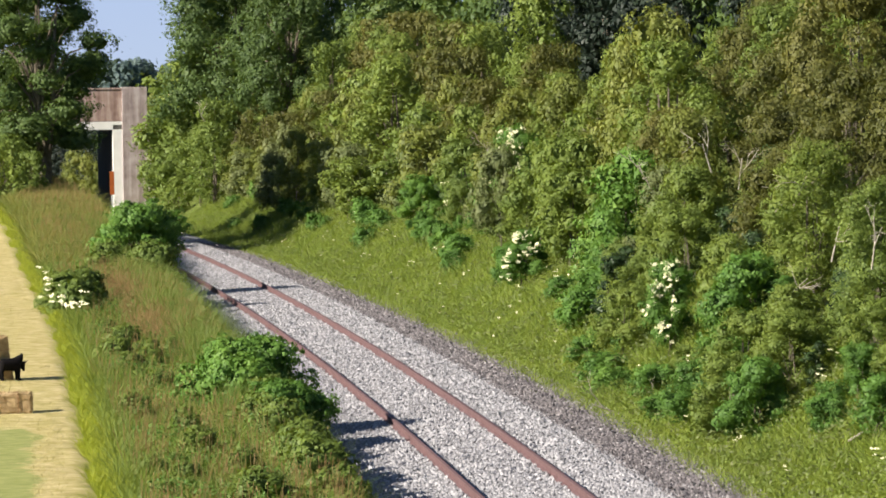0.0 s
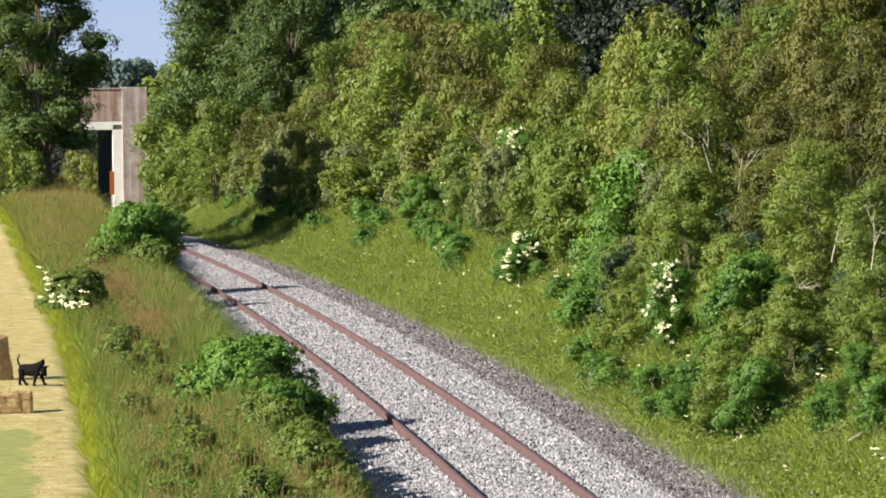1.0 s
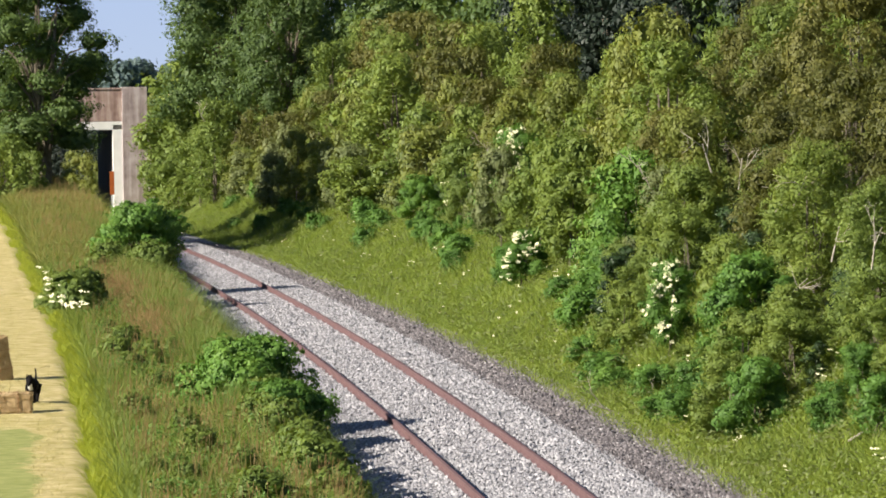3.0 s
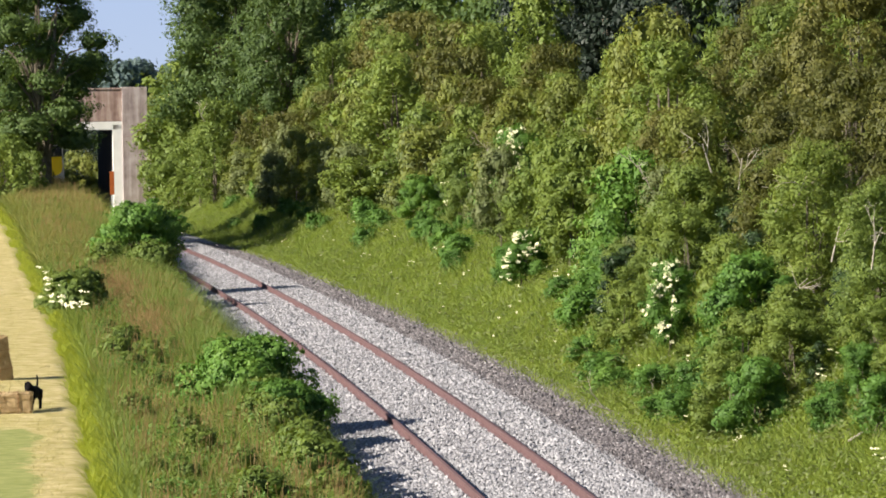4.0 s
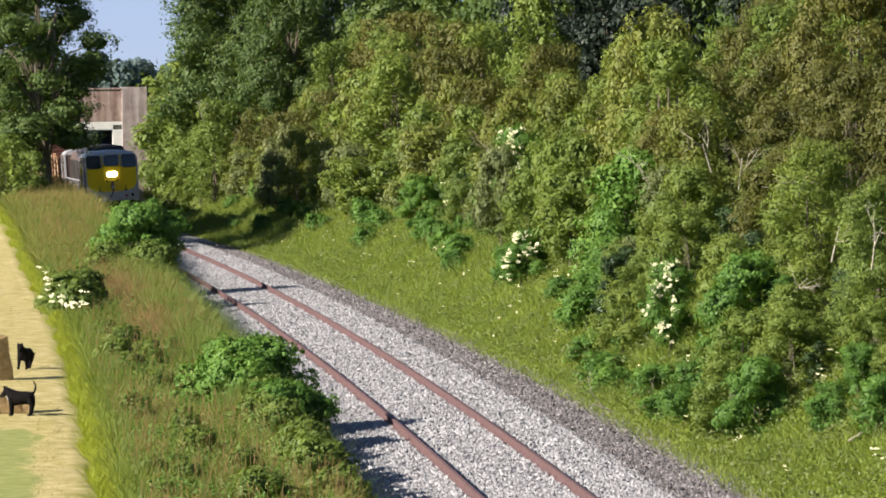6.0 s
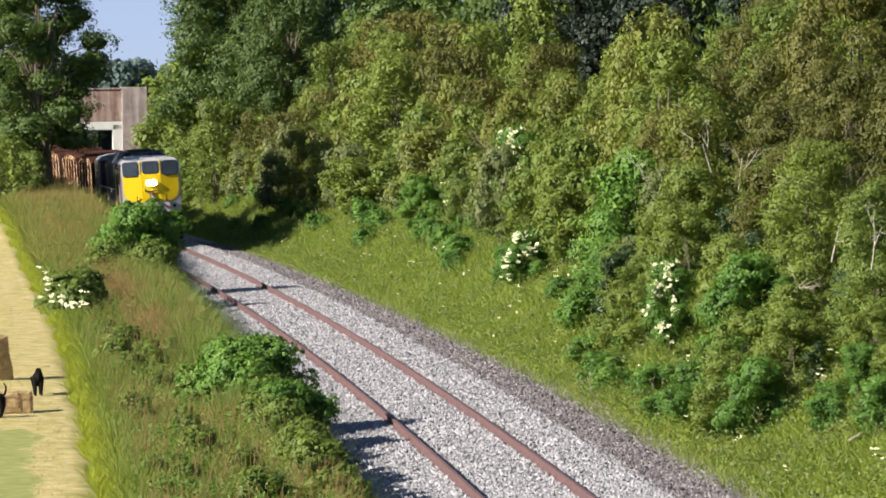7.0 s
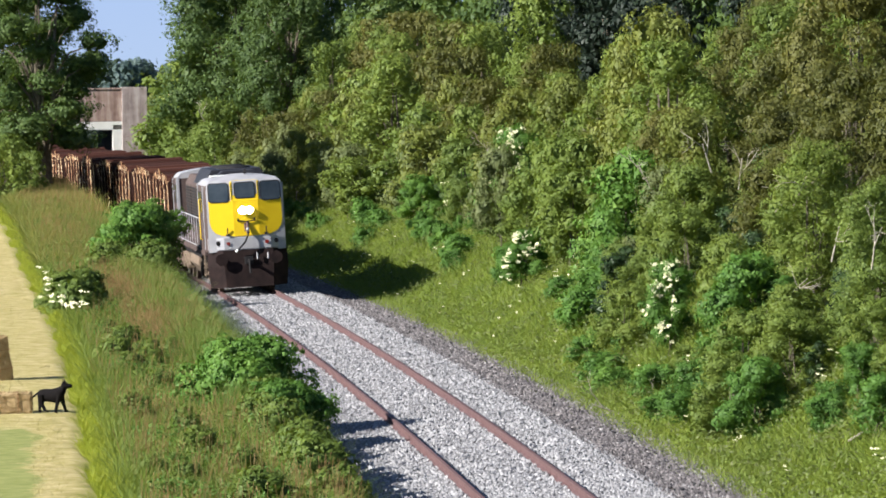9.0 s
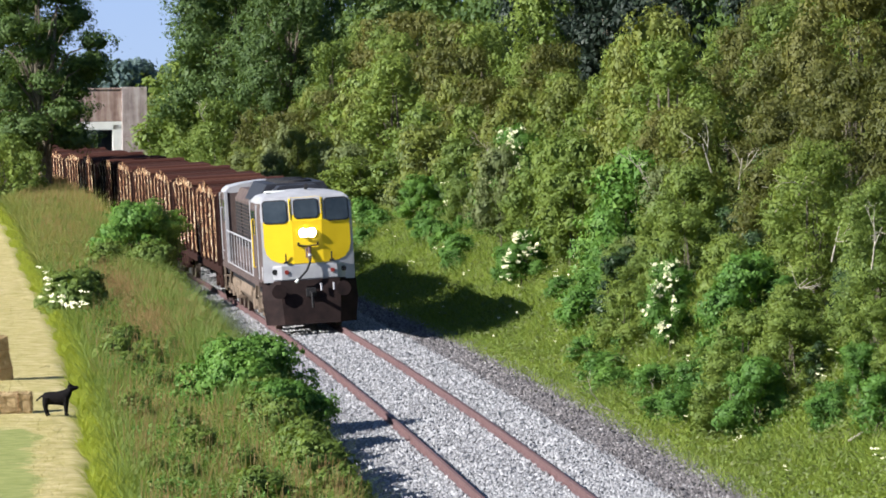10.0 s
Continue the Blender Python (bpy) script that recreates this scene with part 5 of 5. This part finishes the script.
    part("underframe", boxes((-1.15, 1.15, -LOCO_L + 0.6, -0.6, 0.98, 1.34)), BLACK, ob)
    for y in (-3.2, -LOCO_L + 3.2):
        bogie(ob, y, 3)
    for sd in (-1, 1):
        for yc in (-1.45, -LOCO_L + 1.45):
            st = bmesh.new()
            for z in (0.55, 0.9, 1.2):
                box(st, min(sd * 1.0, sd * 1.32), max(sd * 1.0, sd * 1.32), yc - 0.28, yc + 0.28, z, z + 0.04)
            for o in (-0.27, 0.27):
                box(st, min(sd * 1.28, sd * 1.31), max(sd * 1.28, sd * 1.31), yc + o - 0.02, yc + o + 0.02, 0.5, 1.3)
            part("cab_steps", st, BOGIE, ob, "dusty steel cab steps")
    return ob


def build_bark(nt, bs):
    geo = nt.nodes.new("ShaderNodeNewGeometry")
    f = math_node(nt, "ADD", math_node(nt, "MULTIPLY", geo.outputs["Random Per Island"], 0.6), math_node(nt, "MULTIPLY", noise_of(nt, 9, 5), 0.4))
    nt.links.new(ramp(nt, f, [(0.1, (0.018, 0.007, 0.005)), (0.5, (0.05, 0.016, 0.011)), (0.9, (0.10, 0.04, 0.022))]), bs.inputs["Base Color"])
    bump(nt, bs, noise_of(nt, 30, 5), 0.7, 0.02)


def build_ends(nt, bs):
    geo = nt.nodes.new("ShaderNodeNewGeometry")
    f = math_node(nt, "ADD", math_node(nt, "MULTIPLY", geo.outputs["Random Per Island"], 0.8), math_node(nt, "MULTIPLY", noise_of(nt, 14, 4), 0.25))
    nt.links.new(ramp(nt, f, [(0.12, (0.09, 0.035, 0.02)), (0.4, (0.30, 0.14, 0.065)), (0.72, (0.64, 0.42, 0.24)), (0.95, (0.84, 0.72, 0.54))]), bs.inputs["Base Color"])


LOGBARK = material("reddish_log_bark", build_bark, 0.9, 0, 0.2)
LOGEND = material("cut_log_end", build_ends, 0.85, 0, 0.2)
WAGON_L = 21.3
STAKE = plain("rusty_stake_steel", (0.018, 0.009, 0.008), (0.045, 0.022, 0.018), 5, 0.9, spec=0.08)


def log_load():
    """Short logs stacked across the wagon, their cut ends to both sides, heaped in the middle."""
    r = np.random.default_rng(77)
    v, f, mi = [], [], []
    n = 7
    y = -WAGON_L / 2 + 0.5
    while y < WAGON_L / 2 - 0.5:
        u = (y + WAGON_L / 2) / WAGON_L
        top = 3.12 + 0.36 * math.sin(math.pi * min(1, max(0, (u % 0.5) * 2))) ** 0.7 + r.normal(0, 0.05)
        z = 1.22 + 0.1 * r.random()
        while z < top:
            rad = 0.07 + 0.045 * r.random()
            half, off, yaw = 1.27 + r.normal(0, 0.010), r.normal(0, 0.006), r.normal(0, 0.004)
            yy = y + r.normal(0, 0.02)
            b0 = len(v)
            for sx in (-1, 1):
                for i in range(n):
                    a = 6.28318 * i / n
                    v.append((off + sx * half, yy + sx * yaw * half + rad * math.cos(a), z + rad * math.sin(a)))
            f.append(tuple(b0 + i for i in range(n))[::-1])
            f.append(tuple(b0 + n + i for i in range(n)))
            mi += [1, 1]
            for i in range(n):
                f.append((b0 + i, b0 + (i + 1) % n, b0 + n + (i + 1) % n, b0 + n + i))
                mi.append(0)
            z += rad * 1.85
        y += 0.185
    me = mesh_from("log_load", v, f, [LOGBARK, LOGEND])
    me.polygons.foreach_set("material_index", mi)
    return me


def wagon():
    ob = tagged(new("timber_wagon"), "rusty bogie timber wagon loaded with stacked cut logs", "wagon", "timber wagons of the train")
    part("underframe", boxes((-1.15, 1.15, -WAGON_L / 2, WAGON_L / 2, 0.98, 1.12), (-0.35, 0.35, -WAGON_L / 2 + 2, WAGON_L / 2 - 2, 0.6, 0.98)), STAKE, ob, "rusty steel underframe")
    for sd in (-1, 1):
        part("side_beam", boxes((min(sd * 1.15, sd * 1.27), max(sd * 1.15, sd * 1.27), -WAGON_L / 2, WAGON_L / 2, 0.86, 1.14)), STAKE, ob)
    logs = part("log_load", log_load(), None, ob, "stacked logs with bright cut ends")
    logs["kind"] = "stuff"
    stake_me = None
    k = 12
    for i in range(k):
        y = -WAGON_L / 2 + 0.35 + i * (WAGON_L - 0.7) / (k - 1)
        for sd in (-1, 1):
            if stake_me is None:
                o = part("stake", boxes((-0.045, 0.045, -0.07, 0.07, 0.0, 2.15), bevel=0.008), STAKE, ob)
                stake_me = o.data
            else:
                o = part("stake", stake_me, None, ob)
            o.matrix_basis = pose(sd * 1.30, y, 1.12)
    for e in (-1, 1):
        for x in (-1.2, -0.6, 0.0, 0.6, 1.2):
            part("end_post", boxes((x - 0.05, x + 0.05, e * (WAGON_L / 2 - 0.15) - 0.05, e * (WAGON_L / 2 - 0.15) + 0.05, 1.12, 3.3)), STAKE, ob)
        for z in (1.6, 2.4, 3.25):
            part("end_rail", boxes((-1.25, 1.25, e * (WAGON_L / 2 - 0.15) - 0.03, e * (WAGON_L / 2 - 0.15) + 0.03, z, z + 0.12)), STAKE, ob)
        for sd in (-1, 1):
            bf = bmesh.new()
            rod(bf, (sd * 0.87, e * WAGON_L / 2, 1.05), (sd * 0.87, e * (WAGON_L / 2 + 0.4), 1.05), 0.09, 0.09, 10)
            rod(bf, (sd * 0.87, e * (WAGON_L / 2 + 0.4), 1.05), (sd * 0.87, e * (WAGON_L / 2 + 0.45), 1.05), 0.2, 0.2, 14)
            part("buffer", bf, BLACK, ob)
        bogie(ob, e * (WAGON_L / 2 - 2.4), 2, wheel_r=0.46, frame_mat=STAKE)
    return ob


loco = locomotive()
wagons = [wagon()]
for i in range(5):
    wagons.append(copy_thing(wagons[0], Matrix.Identity(4)))


def train_s(t):
    """Distance of the locomotive's front at t seconds."""
    return 49.73 - 22.966 * (t - 10) + 0.1003 * (t - 10) ** 2 / 2


def vehicle_pose(s_mid, half, origin):
    """Pose of a vehicle with bogies half metres either side of s_mid; origin: how far its own zero lies ahead of the middle."""
    ax, ay, az = (float(c) for c in along(s_mid - half))
    bx, by, bz = (float(c) for c in along(s_mid + half))
    fwd = (Vector((ax, ay, az)) - Vector((bx, by, bz))).normalized()
    side = fwd.cross(Vector((0, 0, 1))).normalized()
    up = side.cross(fwd)
    rot = Matrix((side, fwd, up)).transposed().to_4x4() @ Matrix.Rotation(CANT, 4, "Y")
    mid = (Vector((ax, ay, az)) + Vector((bx, by, bz))) / 2
    return Matrix.Translation(mid + fwd * origin) @ rot


# ---- two dogs in the field ----
FUR = plain("black_fur", (0.0035, 0.0028, 0.003), (0.010, 0.008, 0.0085), 25, 0.85, spec=0.12, bumps=0.5, fine=140)
WHITEFUR = plain("white_fur", (0.55, 0.52, 0.50), (0.7, 0.68, 0.66), 25, 0.8, bumps=0.4)


def dog(label, white, tail_up):
    ob = tagged(new("dog"), label, "dog", "dogs")
    part("body", tube([(-0.27, 0.35, 0.02, 0.03), (-0.25, 0.345, 0.085, 0.10), (-0.15, 0.34, 0.105, 0.125), (0.0, 0.335, 0.105, 0.13), (0.12, 0.34, 0.115, 0.155), (0.19, 0.375, 0.10, 0.15), (0.24, 0.43, 0.08, 0.115), (0.28, 0.49, 0.065, 0.085)], 14), FUR, ob, "", True)
    hd = tube([(-0.07, 0.0, 0.03, 0.035), (-0.03, 0.01, 0.072, 0.075), (0.03, 0.01, 0.07, 0.07), (0.07, -0.012, 0.046, 0.046), (0.125, -0.028, 0.035, 0.034), (0.145, -0.028, 0.014, 0.014)], 12)
    head = part("head", hd, FUR, ob, "", True)
    head.matrix_basis = pose(0, 0.27, 0.52)
    for sd in (-1, 1):
        e = bmesh.new()
        bmesh.ops.create_cone(e, cap_ends=True, segments=6, radius1=0.038, radius2=0.004, depth=0.11, matrix=Matrix.Translation((sd * 0.042, 0.0, 0.095)) @ Matrix.Diagonal((1, 0.5, 1, 1)))
        part("ear", e, FUR, head)
    tl = bmesh.new()
    path = [(0, -0.23, 0.40), (0, -0.28, 0.47), (0, -0.30, 0.55), (0, -0.28, 0.62), (0, -0.25, 0.66)] if tail_up else [(0, -0.23, 0.39), (0, -0.29, 0.38), (0, -0.35, 0.33), (0, -0.40, 0.29)]
    for i, (a, b) in enumerate(zip(path, path[1:])):
        rod(tl, a, b, 0.024 - 0.003 * i, 0.021 - 0.003 * i, 8)
    part("tail", tl, FUR, ob)
    legs = []
    for x in (-0.06, 0.06):
        for y, back in ((0.17, False), (-0.19, True)):
            lg = bmesh.new()
            if back:
                rod(lg, (0, 0, 0.02), (0, -0.04, -0.15), 0.085, 0.048, 9)
                rod(lg, (0, -0.04, -0.14), (0, 0.0, -0.31), 0.04, 0.028, 8)
            else:
                rod(lg, (0, 0, 0.02), (0, 0.0, -0.16), 0.06, 0.042, 9)
                rod(lg, (0, 0, -0.15), (0, 0.005, -0.31), 0.038, 0.028, 8)
            box(lg, -0.025, 0.025, -0.02, 0.05, -0.335, -0.30, 0.01)
            o = part("leg", lg, FUR, ob)
            o.matrix_basis = pose(x, y, 0.335)
            legs.append((o, x, y))
    if white:
        part("chest_patch", tube([(0.17, 0.27, 0.02, 0.03), (0.215, 0.31, 0.055, 0.06), (0.262, 0.39, 0.045, 0.05), (0.29, 0.43, 0.02, 0.02)], 10), WHITEFUR, ob, "white chest patch", True)
    return ob, legs, head


dog_a, legs_a, head_a = dog("black dog with white chest and raised tail", True, True)
dog_b, legs_b, head_b = dog("black dog with pricked ears and low tail", False, False)


def dog_rows(track):
    """Rows of (t, s, w, heading): heading in degrees, 0 away from the viewer, 90 to the left."""
    rows = []
    for t, s, w, hd in track:
        x, y, z = (float(c) for c in ground_at(s, w))
        rows.append((t, pose(x, y, z + 0.005, 0, 0, hd)))
    return rows


def stride(legs, spans):
    """Swing the legs while the dog walks; spans are (start, end) in seconds."""
    for i, (o, x, y) in enumerate(legs):
        rows = [(0.0, pose(x, y, 0.335))]
        for a, b in spans:
            t, k = a, 0
            while t < b:
                if t > rows[-1][0] + 0.05:
                    rows.append((t, pose(x, y, 0.335, (18 if (k + (i in (0, 3))) % 2 else -18) if k else 0)))
                t += 0.2
                k += 1
            rows.append((b + 0.1, pose(x, y, 0.335)))
        if rows[-1][0] < 10:
            rows.append((10.0, pose(x, y, 0.335)))
        walk(o, rows)


def motions():
    steps = [i * 0.25 for i in range(41)]
    walk(loco, [(t, vehicle_pose(train_s(t) + LOCO_L / 2, 5.2, LOCO_L / 2)) for t in steps])
    for i, wg in enumerate(wagons):
        mid = LOCO_L + 0.7 + WAGON_L / 2 + i * (WAGON_L + 1.0)
        walk(wg, [(t, vehicle_pose(train_s(t) + mid, WAGON_L / 2 - 2.4, 0.0)) for t in steps])
    walk(dog_a, dog_rows([(0.0, 24.7, -8.38, -60), (0.3, 24.6, -8.33, -75), (0.6, 24.0, -8.15, -95), (0.9, 23.2, -7.98, -100), (1.2, 22.4, -7.92, -130), (1.5, 21.6, -7.88, -160),
                          (1.8, 20.8, -7.90, -175), (2.2, 20.0, -7.92, -180), (2.7, 19.0, -7.95, -183), (3.3, 17.6, -7.97, -190), (3.8, 16.6, -7.98, -190), (4.2, 16.0, -7.97, -198),
                          (4.6, 15.6, -7.95, -210), (5.0, 15.3, -7.93, -255), (5.3, 15.2, -8.0, -270), (5.7, 15.1, -8.12, -275), (6.2, 14.6, -8.3, -275), (6.8, 14.5, -8.62, -275),
                          (7.1, 14.4, -8.88, -272), (7.6, 14.3, -9.4, -270), (8.4, 14.2, -10.1, -270), (10.0, 14.0, -11.4, -270)]))
    walk(dog_b, dog_rows([(0.0, 34.0, -9.6, -90), (4.8, 34.0, -9.7, -90), (5.3, 33.6, -9.35, -100), (5.5, 32.6, -8.95, -130), (5.7, 31.0, -8.42, -170), (6.2, 26.0, -7.95, -200), (6.8, 20.9, -7.85, -178), (7.2, 20.1, -7.84, -165),
                          (7.6, 18.9, -7.80, -150), (8.0, 17.6, -7.74, -150), (8.4, 16.6, -7.68, -135), (8.7, 15.9, -7.66, -115), (9.0, 15.3, -7.62, -105), (9.3, 15.0, -7.60, -98), (9.6, 14.7, -7.56, -94), (10.0, 14.6, -7.53, -92)]))
    for h, rows in ((head_a, ((0, -55), (1.1, -50), (1.7, -20), (4.0, -25), (4.8, -35), (5.3, -5), (5.7, -35), (6.4, 0), (10, 0))), (head_b, ((0, 0), (6.8, -20), (7.2, -28), (7.6, -22), (8.3, -38), (8.7, 0), (9.3, 15), (10, 20)))):
        walk(h, [(t, pose(0, 0.27, 0.52 + 0.0035 * min(0, a), a)) for t, a in rows])
    stride(legs_a, [(0.2, 2.7), (2.75, 4.8), (5.5, 7.4)])
    stride(legs_b, [(5.0, 6.9), (6.95, 9.1)])


motions()
